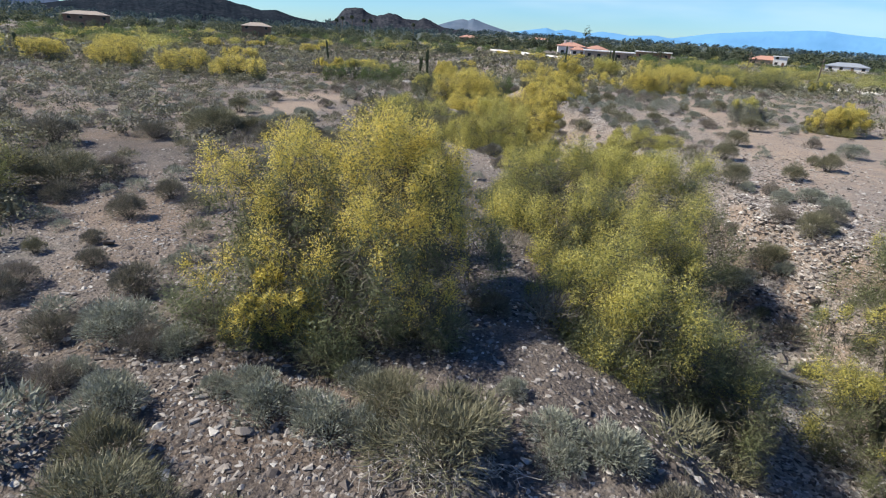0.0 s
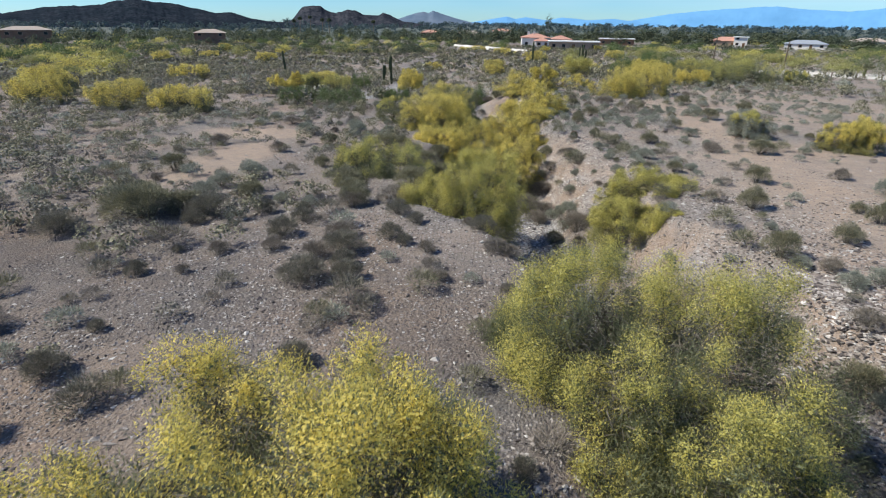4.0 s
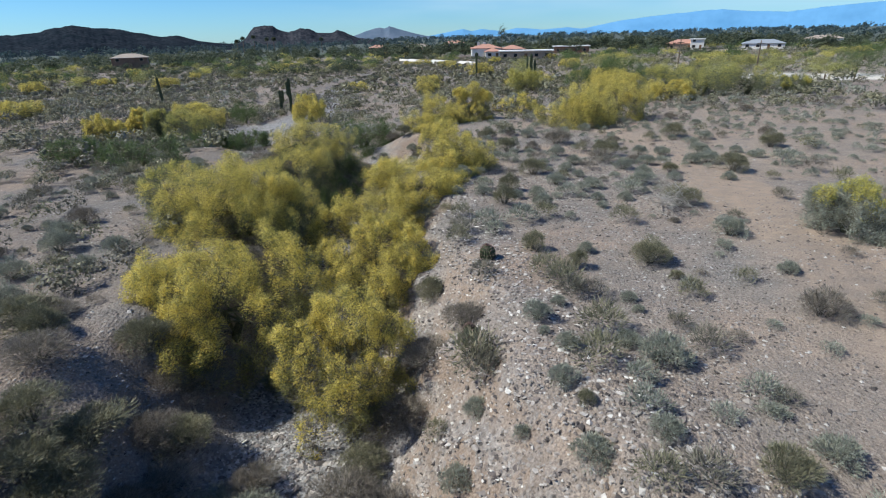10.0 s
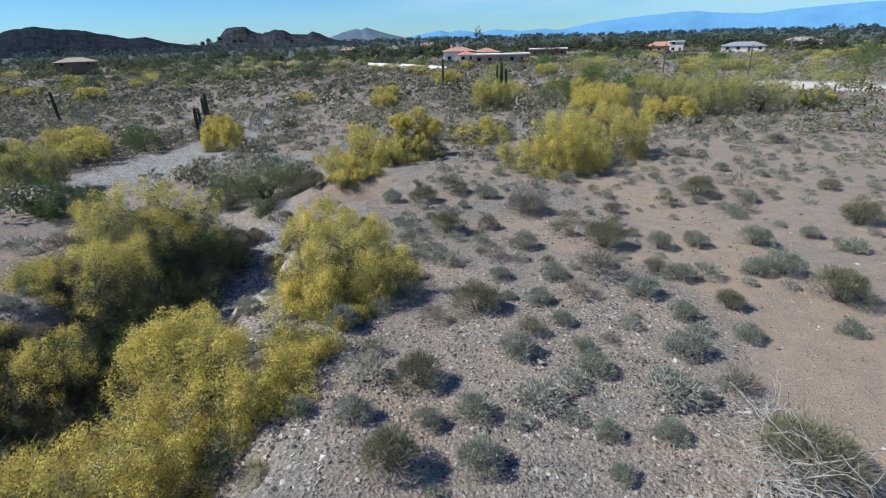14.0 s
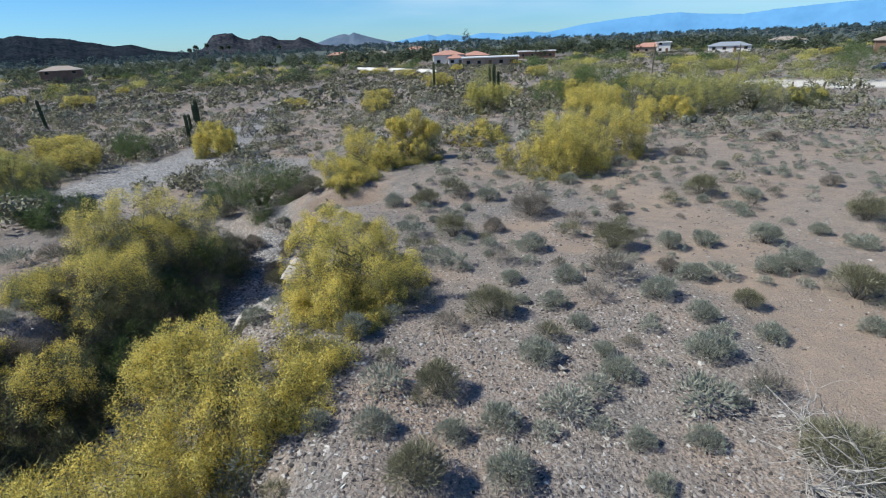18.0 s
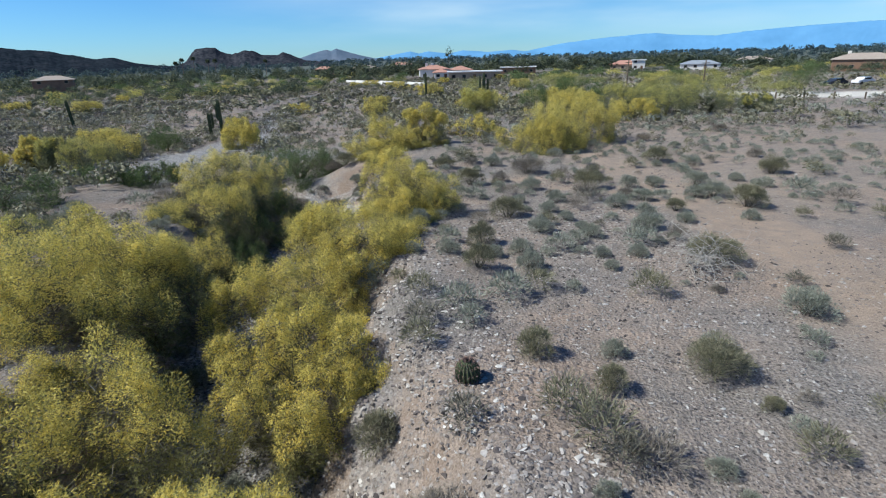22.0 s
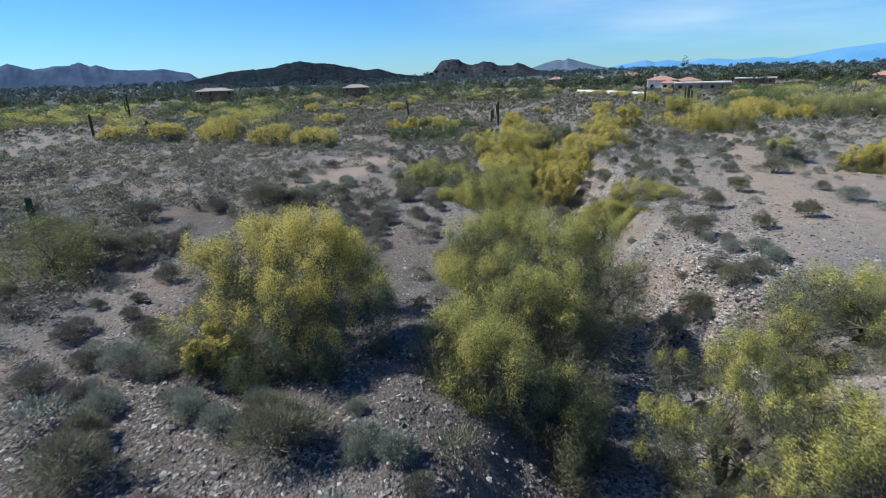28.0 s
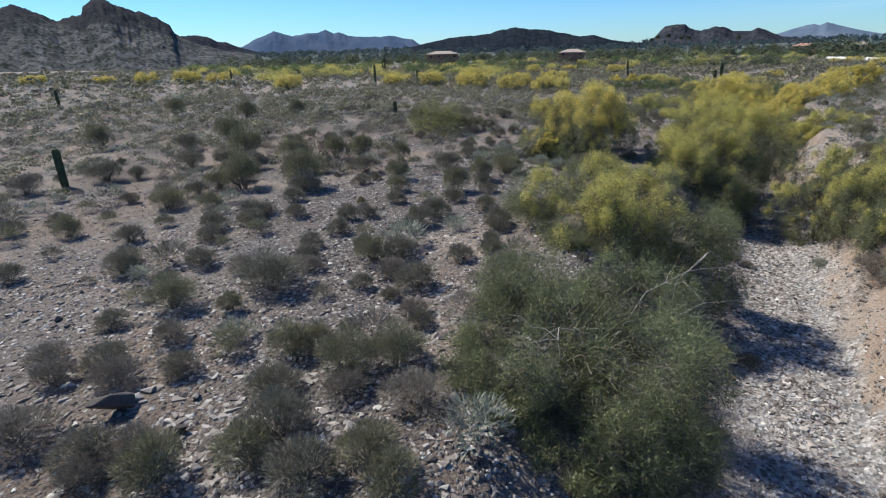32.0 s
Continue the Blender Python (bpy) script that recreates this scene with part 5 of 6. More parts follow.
for kind, seed, share in (("bursage", 21, 0.9), ("creosote", 22, 0.75), ("dry", 23, 0.55), ("scrub", 24, 0.45)):
    rng = np.random.default_rng(seed)
    close = [shrub_geometry(kind, 550 + k, 520, 1.6)[1:] for k in range(4)]
    mids = [shrub_geometry(kind, 565 + k, 199, 1.35)[1:] for k in range(4)]
    near = [shrub_geometry(kind, 560 + k, 130, 1.8)[1:] for k in range(4)]
    away = [shrub_geometry(kind, 570 + k, 38, 4.0)[1:] for k in range(4)]
    p = scatter(rng, int(520 * share), -22, 15, -17, 58)
    p = np.array([q for q in p if free(q[0], q[1], 0.7) and not (q[0] > 6 and q[1] < 22)])[: int(170 * share)]
    if kind == "bursage":
        # low grey tufts thick on the terrace east of the wash
        q = np.r_[scatter(rng, 640, -1, 27, 46, 84, 0.3), scatter(rng, 40, 1.5, 9, 25, 46, 0.6)]
        p = np.r_[p, [a for a in q if free(a[0], a[1], 0.5)]]
    w = np.clip(rng.lognormal(-0.30, 0.35, len(p)), 0.35, 1.5)
    w[int(170 * share):] *= 0.68
    strewn(NAME_OF[kind] + "_patch", LABEL_OF[kind].split(" on ")[0] + "s growing between larger ones", "shrubs", close, LEAF_OF[kind], p, w, np.full(len(p), 0.9), rng)
    p = np.r_[scatter(rng, int(1150 * share), -60, 45, -22, 75), scatter(rng, int(1050 * share), -60, -9, -24, 45)]
    p = p[~((p[:, 0] > -20) & (p[:, 0] < 15) & (p[:, 1] > -18) & (p[:, 1] < 58))]
    w = np.clip(rng.lognormal(-0.35, 0.35, len(p)), 0.3, 1.7) * (1.35 if kind == "creosote" else 1.0)
    if kind in ("creosote", "scrub"):
        # larger olive bushes crowd the plain west of the wash
        q = np.r_[scatter(rng, 95, -44, -11, -20, 24, 1.0), scatter(rng, 170, -42, -10, 2, 50, 0.9)]
        p, w = np.r_[p, q], np.r_[w, rng.uniform(0.9, 1.7, len(q))]
    by = (np.abs(p[:, 0] + 5) < 31) & (p[:, 1] < 62)
    for nm, geo, sel in (("_growth", mids, by), ("_outer_growth", near, ~by)):
        strewn(NAME_OF[kind] + nm, "scattered " + LABEL_OF[kind].split(" on ")[0] + "s across the plain", "shrubs", geo, LEAF_OF[kind], p[sel], w[sel], np.full(int(sel.sum()), 0.9), rng)
    p = np.r_[scatter(rng, int(5200 * share), -190, 150, 70, 270, 0.5), scatter(rng, int(4000 * share), -260, -50, -60, 140, 0.5)]
    p = np.r_[p, scatter(rng, int(420 * share), -70, 40, 72, 112, 0.5)]
    w = np.clip(rng.lognormal(-0.05, 0.4, len(p)), 0.4, 2.6) * (1.5 if kind == "creosote" else 1.0)
    if kind in ("creosote", "scrub"):
        # bushes stand thick between the wash and the houses
        q = np.r_[scatter(rng, 620, -110, 22, 84, 215, 0.3), scatter(rng, 170, -75, -16, 48, 90, 0.6)]
        p, w = np.r_[p, q], np.r_[w, rng.uniform(1.3, 2.9, len(q))]
    by = (p[:, 1] < 112) & (np.abs(p[:, 0]) < 75)
    for nm, geo, sel in (("_distant_growth", near, by), ("_far_growth", away, ~by)):
        strewn(NAME_OF[kind] + nm, "distant " + LABEL_OF[kind].split(" on ")[0] + "s covering the plain", "shrubs", geo, LEAF_OF[kind], p[sel], w[sel], np.full(int(sel.sum()), 0.9), rng)


# ---------------------------------------------------------------- stones
def stone_geometry(seed, flat=0.6):
    """An angular broken stone one unit long."""
    rng = np.random.default_rng(seed)
    bm = bmesh.new()
    for k in range(9):
        p = unit(rng.normal(size=3)) * rng.uniform(0.42, 0.56)
        bm.verts.new((p[0], p[1] * 0.72, p[2] * flat))
    bmesh.ops.convex_hull(bm, input=bm.verts)
    bmesh.ops.delete(bm, geom=[v for v in bm.verts if not v.link_faces], context="VERTS")
    bmesh.ops.dissolve_limit(bm, angle_limit=0.25, verts=bm.verts, edges=bm.edges)
    return bm


STONES = [bm_mesh("stone", stone_geometry(700 + k, 0.35 + 0.09 * (k % 4)), STONE) for k in range(10)]
LOOSE = []
for k in range(6):
    bm = stone_geometry(740 + k, 0.35 + 0.07 * k)
    bmesh.ops.triangulate(bm, faces=bm.faces)
    bm.verts.ensure_lookup_table()
    LOOSE.append((np.array([v.co[:] for v in bm.verts]), np.array([[v.index for v in f.verts] for f in bm.faces])))
    bm.free()
CHIP = []
for k in range(6):
    rng = np.random.default_rng(760 + k)
    v = np.array([(-0.5, -0.3, 0), (0.5, -0.35, 0), (0.45, 0.35, 0), (-0.4, 0.4, 0), (0.05, 0.0, 0.42)]) * rng.uniform(0.7, 1.3, (5, 3))
    CHIP.append((v, np.array([(0, 1, 4), (1, 2, 4), (2, 3, 4), (3, 0, 4)])))


def stony(x, y):
    """How thick the loose stone lies."""
    edge, side = wash_side(x, y)
    t = 0.35 + 0.65 * smooth(rough(x, y, 4.5, 51) + 0.5 * rough(x, y, 1.5, 52), -0.3, 0.7)
    t = np.maximum(t, (1 - smooth(edge, 0.2, 2.8)) * 0.95)
    west = smooth(np.interp(y, WY, WX) - x, 0.5, 3.0) * (1 - smooth(y, 10, 30))
    return np.clip(t * (0.7 + 0.6 * west), 0, 1) * (1 - 0.85 * sandiness(x, y))


for name, seed, n, lo, hi, geo, box in (("gravel", 31, 80000, 0.04, 0.11, CHIP, (-14, 11, -19, 60)), ("loose_stones", 32, 32000, 0.06, 0.22, LOOSE, (-16, 12, -19, 60)), ("loose_stones", 36, 17000, 0.07, 0.27, LOOSE, (-9, 6, -19, 9)), ("loose_stones", 37, 11000, 0.06, 0.17, LOOSE, (-6, 7, 17, 52)), ("loose_stones", 38, 9000, 0.07, 0.27, LOOSE, (3.0, 10.5, -6, 24)), ("loose_stones", 39, 3500, 0.09, 0.30, LOOSE, (3.4, 8.2, 11, 20)), ("far_stones", 33, 9000, 0.07, 0.25, CHIP, (-45, 30, -25, 100))):
    rng = np.random.default_rng(seed)
    p = np.c_[rng.uniform(box[0], box[1], n * 3), rng.uniform(box[2], box[3], n * 3)]
    p = p[rng.uniform(size=len(p)) < stony(p[:, 0], p[:, 1])][:n]
    w = lo + (hi - lo) * rng.beta(1.2, 3.6, len(p))
    strewn(name, "scattered grey and pinkish stones on the desert floor", "stones", geo, STONE_LOOSE, p, w, rng.uniform(0.6, 1.1, len(p)), rng)

rng = np.random.default_rng(39)
y = rng.uniform(-19, 62, 11000)
p = np.c_[np.interp(y, WY, WX) + rng.normal(size=len(y)) * (np.interp(y, WY, WW) * 0.62), y]
strewn("wash_cobbles", "pale grey cobbles on the bed of the dry wash", "stones", LOOSE, STONE_PALE, p, 0.07 + 0.26 * rng.beta(1.2, 4.2, len(p)), rng.uniform(0.6, 1.0, len(p)), rng)
p = np.c_[rng.uniform(-3.5, 5.5, 9000), rng.uniform(-18.5, -9.5, 9000)]
p = p[rng.uniform(size=len(p)) < (0.25 + 0.75 * smooth(p[:, 0], 0.5, 3.5)) * (0.3 + 0.7 * smooth(rough(p[:, 0], p[:, 1], 1.6, 71), -0.2, 0.5))]
strewn("broken_rock", "broken slabs of grey rock spilling down the bank", "stones", LOOSE, STONE_LOOSE, p, 0.08 + 0.30 * rng.beta(1.1, 4.0, len(p)), rng.uniform(0.55, 1.0, len(p)), rng)
y = rng.uniform(25, 50, 9000)
p = np.c_[np.interp(y, WY, WX) + np.interp(y, WY, WW) + rng.uniform(0.5, 5.2, len(y)), y]
strewn("bank_rubble", "pale rubble on the eroded east bank", "stones", LOOSE, STONE_PALE, p, 0.06 + 0.20 * rng.beta(1.1, 3.8, len(p)), rng.uniform(0.5, 0.95, len(p)), rng)
p = np.c_[rng.normal(5.6, 1.1, 2600), rng.uniform(9.0, 17.0, 2600)]
strewn("bank_rubble", "whitish rubble on the bank beyond the first trees", "stones", LOOSE, STONE_PALE, p, 0.07 + 0.30 * rng.beta(1.1, 3.6, len(p)), rng.uniform(0.5, 0.95, len(p)), rng)

rng = np.random.default_rng(35)
made = 0
while made < 290:
    x, y = rng.uniform(-11, 9), rng.uniform(-17, 50)
    if rng.uniform() > stony(x, y):
        continue
    s = 0.12 + 0.14 * rng.beta(1.1, 3.5)
    ob = part("stone", STONES[made % 10], ground_ob)
    ob.matrix_world = pose(x, y, float(ground(x, y)) + 0.04 * s, rng.uniform(-15, 15), rng.uniform(-15, 15), rng.uniform(0, 360)) @ Matrix.Diagonal((s, s * 0.8, s * 0.9, 1))
    made += 1


def boulder(x, y, size, seed, tilt=0, turn=0, flat=0.6, label="angular grey boulder lying on stony soil"):
    bm = stone_geometry(seed, flat)
    bmesh.ops.bevel(bm, geom=list(bm.edges), offset=0.02, segments=1, affect="EDGES")
    ob = new("boulder", bm_mesh("boulder", bm, STONE))
    ob.matrix_world = pose(x, y, float(ground(x, y)) + size * flat * 0.22, tilt, tilt * 0.6, turn) @ Matrix.Scale(size, 4)
    return tagged(ob, label, "rock", group="boulders")


BOULDERS = [(1.75, -16.5, 0.30, 8), (2.2, -16.0, 0.34, 8), (0.9, -16.2, 0.30, 0), (0.1, -16.3, 0.26, 4), (1.5, -15.5, 0.24, 0), (-3.0, 41.4, 0.7, 10), (4.3, -13.6, 0.42, 12), (4.0, -14.3, 0.36, 6), (4.6, -12.8, 0.34, 9), (3.6, -15.0, 0.38, 14), (-4.0, 1.7, 0.26, 10), (-9.85, 5.9, 0.34, 8), (3.45, 44.0, 0.28, 4), (-3.3, -16.4, 0.26, 5), (2.2, -13.0, 0.32, 12), (3.1, -12.2, 0.28, 5), (4.6, 19.0, 0.3, 6), (5.2, 10.4, 0.5, 20), (6.0, 11.4, 0.4, 10), (0.95, -16.6, 0.95, 14)]
for k, (x, y, s, tilt) in enumerate(BOULDERS):
    boulder(x, y, s, 800 + k, tilt, 40 * k)


def outcrop(x, y, wide, tall, seed):
    """A hump of pale eroded earth in the bank, with gullied sides."""
    a, r = np.meshgrid(np.linspace(0, 2 * np.pi, 41)[:-1], np.linspace(0, 1, 12))
    px, py = np.cos(a) * r * wide * 0.5, np.sin(a) * r * wide * 0.36
    px, py = px * (1 + 0.16 * rough(a * 3, r, 1.0, seed)), py * (1 + 0.16 * rough(a * 3, r, 1.0, seed + 1))
    pz = tall * (1 - r ** 2.4) * (1 + 0.22 * rough(px, py, 0.5, seed + 2)) + 0.06 * rough(px, py, 0.17, seed + 3) * r - 0.25
    i = np.arange(a.size).reshape(a.shape)
    f = np.stack([i[:-1], i[1:], np.roll(i[1:], -1, 1), np.roll(i[:-1], -1, 1)], -1).reshape(-1, 4)
    ob = new("earth_outcrop", mesh_of("earth_outcrop", np.stack([px, py, pz], -1).reshape(-1, 3), f, EARTH_PALE, True))
    ob.location = (x, y, float(ground(x, y)))
    return tagged(ob, "hump of pale eroded earth on the wash bank", "outcrop")


outcrop(-4.9, 50.3, 2.6, 1.0, 301)
outcrop(-4.6, 53.6, 2.0, 0.7, 305)


# ---------------------------------------------------------------- cacti
def ribbed(line, ribs=14, depth=0.12):
    """A fluted cactus limb with a rounded end, from points with radii."""
    p = np.array(line, float)
    d = unit(np.gradient(p[:, :3], axis=0))
    a = unit(np.cross(d, np.array([0.0, 1.0, 0.13]) + 0 * d))
    b = np.cross(d, a)
    ang = np.arange(ribs * 2) * np.pi / ribs
    wave = 1 + depth * np.where(np.arange(ribs * 2) % 2 == 0, 1, -1)
    r = p[:, 3][:, None, None]
    v = p[:, None, :3] + r * wave[None, :, None] * (np.cos(ang)[None, :, None] * a[:, None] + np.sin(ang)[None, :, None] * b[:, None])
    n, m = v.shape[:2]
    i = np.arange(n * m).reshape(n, m)
    f = np.stack([i[:-1], np.roll(i[:-1], -1, 1), np.roll(i[1:], -1, 1), i[1:]], -1).reshape(-1, 4)
    return v.reshape(-1, 3), f


def column(x, y, z, tall, r):
    h = np.r_[np.linspace(0, 0.9, 9), 0.94, 0.97, 0.99, 1.0] * tall
    w = np.r_[0.75, np.full(8, 1.0), 0.9, 0.7, 0.42, 0.06] * r
    return [(x, y, z + a, b) for a, b in zip(h, w)]


def saguaro(x, y, tall, arms, seed, lean=0.0):
    rng = np.random.default_rng(seed)
    ob = new("saguaro")
    ob.matrix_world = pose(x, y, float(ground(x, y)) - 0.1, 0, lean, 0)
    r = 0.11 + 0.013 * tall
    part("trunk", mesh_of("trunk", *ribbed(column(0, 0, 0, tall, r)), SAGUARO), ob)
    for k in range(arms):
        a, h = rng.uniform(0, 6.28) if arms != 2 else (0.2 + math.pi * k), rng.uniform(0.35, 0.5) * tall
        up = tall * rng.uniform(0.25, 0.42)
        reach = r * 2.6
        s = np.linspace(0, 1, 8)
        bend = [(math.cos(a) * (r * 0.6 + reach * math.sin(q * 1.57)), math.sin(a) * (r * 0.6 + reach * math.sin(q * 1.57)), h + reach * (1 - math.cos(q * 1.57)), r * 0.72) for q in s]
        tip = bend[-1]
        bend += [(tip[0], tip[1], tip[2] + up * q, r * 0.72 * w) for q, w in ((0.3, 1), (0.6, 1), (0.85, 0.95), (0.94, 0.7), (0.985, 0.4), (1.0, 0.06))]
        part("arm", mesh_of("arm", *ribbed(bend, 12), SAGUARO), ob)
    return tagged(ob, "tall dark green ribbed saguaro cactus" + (" with raised arms" if arms else " without arms"), "cactus", group="saguaros on the plain")


for k, (x, y, tall, arms, lean) in enumerate([(-46.0, 95.0, 3.9, 0, -5), (-25.3, 89.0, 4.3, 1, 0), (-26.4, 88.6, 3.2, 1, 0), (5.3, 104.0, 4.9, 2, 0), (-3.6, 132.0, 5.0, 0, 0), (-57.5, 44.5, 2.7, 1, 0), (-70.3, 46.0, 3.4, 0, 0),
                                              (-17.3, -13.3, 1.7, 0, 0), (-24.7, 11.4, 1.35, 0, 0), (-118.0, 88.0, 6.0, 1, 0), (-98.0, 32.0, 2.7, 0, 0), (-91.6, 43.3, 2.4, 0, 0), (-93.5, 42.7, 2.1, 0, 0), (-60.3, -4.7, 2.1, 0, 0)]):
    saguaro(x, y, tall, arms, 900 + k, lean)


def barrel_cactus(x, y, size, seed):
    ob = new("barrel_cactus")
    ob.matrix_world = pose(x, y, float(ground(x, y)) - 0.03, 6, -8, 30 * seed)
    h = np.array([0, 0.1, 0.3, 0.6, 0.85, 1.0, 1.1, 1.14]) * size
    w = np.array([0.35, 0.45, 0.5, 0.5, 0.42, 0.28, 0.12, 0.02]) * size
    v, f = ribbed([(0, 0, a, b) for a, b in zip(h, w)], 18, 0.10)
    part("body", mesh_of("body", v, f, SAGUARO), ob)
    rng = np.random.default_rng(seed)
    pick = v[rng.integers(0, len(v), 2600)]
    sv, sf = blades(rng, pick, unit(pick - (0, 0, 0.5 * size)) + rng.normal(size=pick.shape) * 0.5, 0.045, 0.006)
    part("spine_coat", mesh_of("spine_coat", sv, sf, SPINE), ob, "reddish brown spines")
    return tagged(ob, "squat ribbed barrel cactus with reddish spines", "cactus")


barrel_cactus(0.3, 35.75, 0.40, 1)
barrel_cactus(-0.05, 32.3, 0.26, 2)


def dead_bush(x, y, size, seed, label, up=0.42, mat=DEAD_WOOD):
    rng = np.random.default_rng(seed)
    ob = new("dead_bush")
    ob.location = (x, y, float(ground(x, y)) - 0.03)
    for q in range(5):
        lines = []
        a0 = rng.uniform(0, 6.28)
        root = np.array([math.cos(a0 * 2) * 0.35, math.sin(a0 * 2) * 0.35, 0.05]) * size
        for k in range(8):
            a = a0 + rng.normal() * 0.5
            tip = root + np.array([math.cos(a), math.sin(a), rng.uniform(0.02 + 0.5 * (up - 0.42), up)]) * size * rng.uniform(0.5, 1.0)
            lines.append(bent(rng, root, tip, 0.013, 0.004, 8, 0.6))
            for j in range(4):
                s0 = lines[-1 - j][rng.integers(2, 6), :3]
                lines.append(bent(rng, s0, s0 + unit(rng.normal(size=3) * (1, 1, 0.35)) * size * rng.uniform(0.2, 0.5), 0.006, 0.0025, 6, 0.6))
        for line in lines:
            line[:, 2] = np.maximum(line[:, 2], 0.04)
        part("branch", mesh_of("branch", *tubes(lines, 4), mat, True), ob)
    return tagged(ob, label, "bush")


dead_bush(6.9, 41.0, 1.7, 951, "fallen dead bush of bleached grey branches")
dead_bush(-14.7, -2.6, 1.5, 952, "bare dark dead bush standing on stony soil", 1.1, TWIG)
dead_bush(-1.7, 2.0, 0.8, 953, "bleached dry twigs among low shrubs")
shrub("creosote", 7.1, 41.2, 1.7, rng, 0.6)


# a fallen log by the undercut bank
log = new("fallen_log")
log.location = (5.0, 9.7, float(ground(5.0, 9.7)))
part("trunk", mesh_of("trunk", *tubes([bent(rng, (-0.7, 0.1, 0.12), (0.8, -0.2, 0.16), 0.10, 0.07, 7, 0.15)], 9), DEAD_WOOD, True), log)
part("branch", mesh_of("branch", *tubes([bent(rng, (0.2, 0, 0.16), (0.9, 0.5, 0.5), 0.05, 0.015, 6, 0.2)], 7), DEAD_WOOD, True), log)
tagged(log, "short weathered log lying under the wash bank", "log")


# ---------------------------------------------------------------- the town's edge
def gable(bm, w, d, h, over=0.5):
    """A hipped roof over w x d."""
    x, y = w / 2 + over, d / 2 + over
    ridge_ = max(0.2, x - y * 0.9)
    v = [bm.verts.new(c) for c in ((-x, -y, 0), (x, -y, 0), (x, y, 0), (-x, y, 0), (-ridge_, 0, h), (ridge_, 0, h), (-x, -y, -0.18), (x, -y, -0.18), (x, y, -0.18), (-x, y, -0.18))]
    for f in ((0, 1, 5, 4), (1, 2, 5), (2, 3, 4, 5), (3, 0, 4), (6, 7, 1, 0), (7, 8, 2, 1), (8, 9, 3, 2), (9, 6, 0, 3), (9, 8, 7, 6)):
        bm.faces.new([v[i] for i in f])
    return bm


def house(x, y, w, d, top, roof_h, turn, wall_mat, roof_mat, label, flat=False, chimneys=0, low=0.0):
    """A house whose front looks back down the wash."""
    z = float(ground(x, y)) - 0.2
    tall = max(2.6, top - z - roof_h)
    ob = new("house")
    ob.matrix_world = pose(x, y, z, 0, 0, turn)
    part("wall", bm_mesh("wall", box_bm(bmesh.new(), -w / 2, w / 2, -d / 2, d / 2, 0, tall), wall_mat), ob)
    bm = bmesh.new()
    if flat:
        box_bm(bm, -w / 2 - 0.6, w / 2 + 0.6, -d / 2 - 0.6, d / 2 + 0.6, tall + 0.004, tall + 0.35)
    else:
        gable(bm, w, d, roof_h)
        bmesh.ops.translate(bm, verts=bm.verts, vec=(0, 0, tall + 0.19))
    roof = part("roof", bm_mesh("roof", bm, roof_mat), ob)
    for k in range(chimneys):
        cx = (-0.25 + 0.2 * k) * w
        part("chimney", bm_mesh("chimney", box_bm(bmesh.new(), cx - 0.5, cx + 0.5, -0.5, 0.5, tall + roof_h * 0.3, tall + roof_h + 0.9), WALL_WHITE), roof)
    cols = max(2, int(w / 3.6))
    for k in range(cols):
        cx = -w / 2 + w * (k + 0.5) / cols
        if k == cols // 2:
            part("door", bm_mesh("door", box_bm(bmesh.new(), cx - 0.55, cx + 0.55, -d / 2 - 0.06, -d / 2 + 0.1, 0.2, 2.35), DOOR_PAINT), ob)
            continue
        for storey in range(1 if tall < 4.6 else 2):
            b = 1.1 + storey * 2.7
            win = part("window", bm_mesh("window", box_bm(bmesh.new(), cx - 0.75, cx + 0.75, -d / 2 - 0.05, -d / 2 + 0.1, b, b + 1.3), WALL_TAN), ob)
            part("pane", bm_mesh("pane", box_bm(bmesh.new(), cx - 0.62, cx + 0.62, -d / 2 - 0.07, -d / 2, b + 0.13, b + 1.17), GLASS), win)
    return tagged(ob, label, "house", group="houses at the town's edge")


house(-4.6, 262, 12, 11, 2.2, 1.6, 4, WALL_WHITE, ROOF_RED, "white house with a red tiled hip roof and chimneys", chimneys=2)
house(-1.5, 255, 6, 7, 0.7, 1.3, 4, WALL_WHITE, ROOF_RED, "white front wing with a red tiled roof")
house(6.5, 262, 9, 9, 1.5, 1.5, 4, WALL_WHITE, ROOF_RED, "white side wing with a red tiled roof")
house(11.0, 236, 19, 8, 0.2, 0.3, -3, WALL_TAN, ROOF_WHITE, "long low house with a flat white roof", flat=True)
house(-151, 243, 13, 9, 2.3, 1.5, 30, WALL_BROWN, ROOF_TAN, "low brown house with a pale tiled hip roof")
house(-210, 206, 17, 10, 3.0, 1.4, 45, WALL_BROWN, ROOF_TAN, "low brown house with a tan roof among trees")
house(94, 320, 16, 10, 1.0, 1.8, -16, WALL_TAN, ROOF_RED, "tan house with a dull red roof")
house(98, 314, 6, 6, 1.4, 0.3, -16, WALL_WHITE, ROOF_WHITE, "white two-storey block of a house", flat=True)
house(122, 298, 17, 10, -0.1, 1.6, -22, WALL_WHITE, ROOF_GREY, "white house with a blue-grey roof")
house(37, 312, 17, 10, -0.3, 0.3, -7, WALL_BROWN, ROOF_WHITE, "flat-roofed house with a white roof edge", flat=True)
house(143, 221, 18, 11, 2.8, 1.9, -33, WALL_BROWN, ROOF_TAN, "brown house with a tan tiled roof", chimneys=1)
house(-47, 360, 15, 10, 1.6, 1.5, 8, WALL_TAN, ROOF_TAN, "tan house far off below the rocky hill")
house(-75, 380, 12, 9, 1.4, 1.5, 10, WALL_BROWN, ROOF_RED, "small brown house far off among trees")
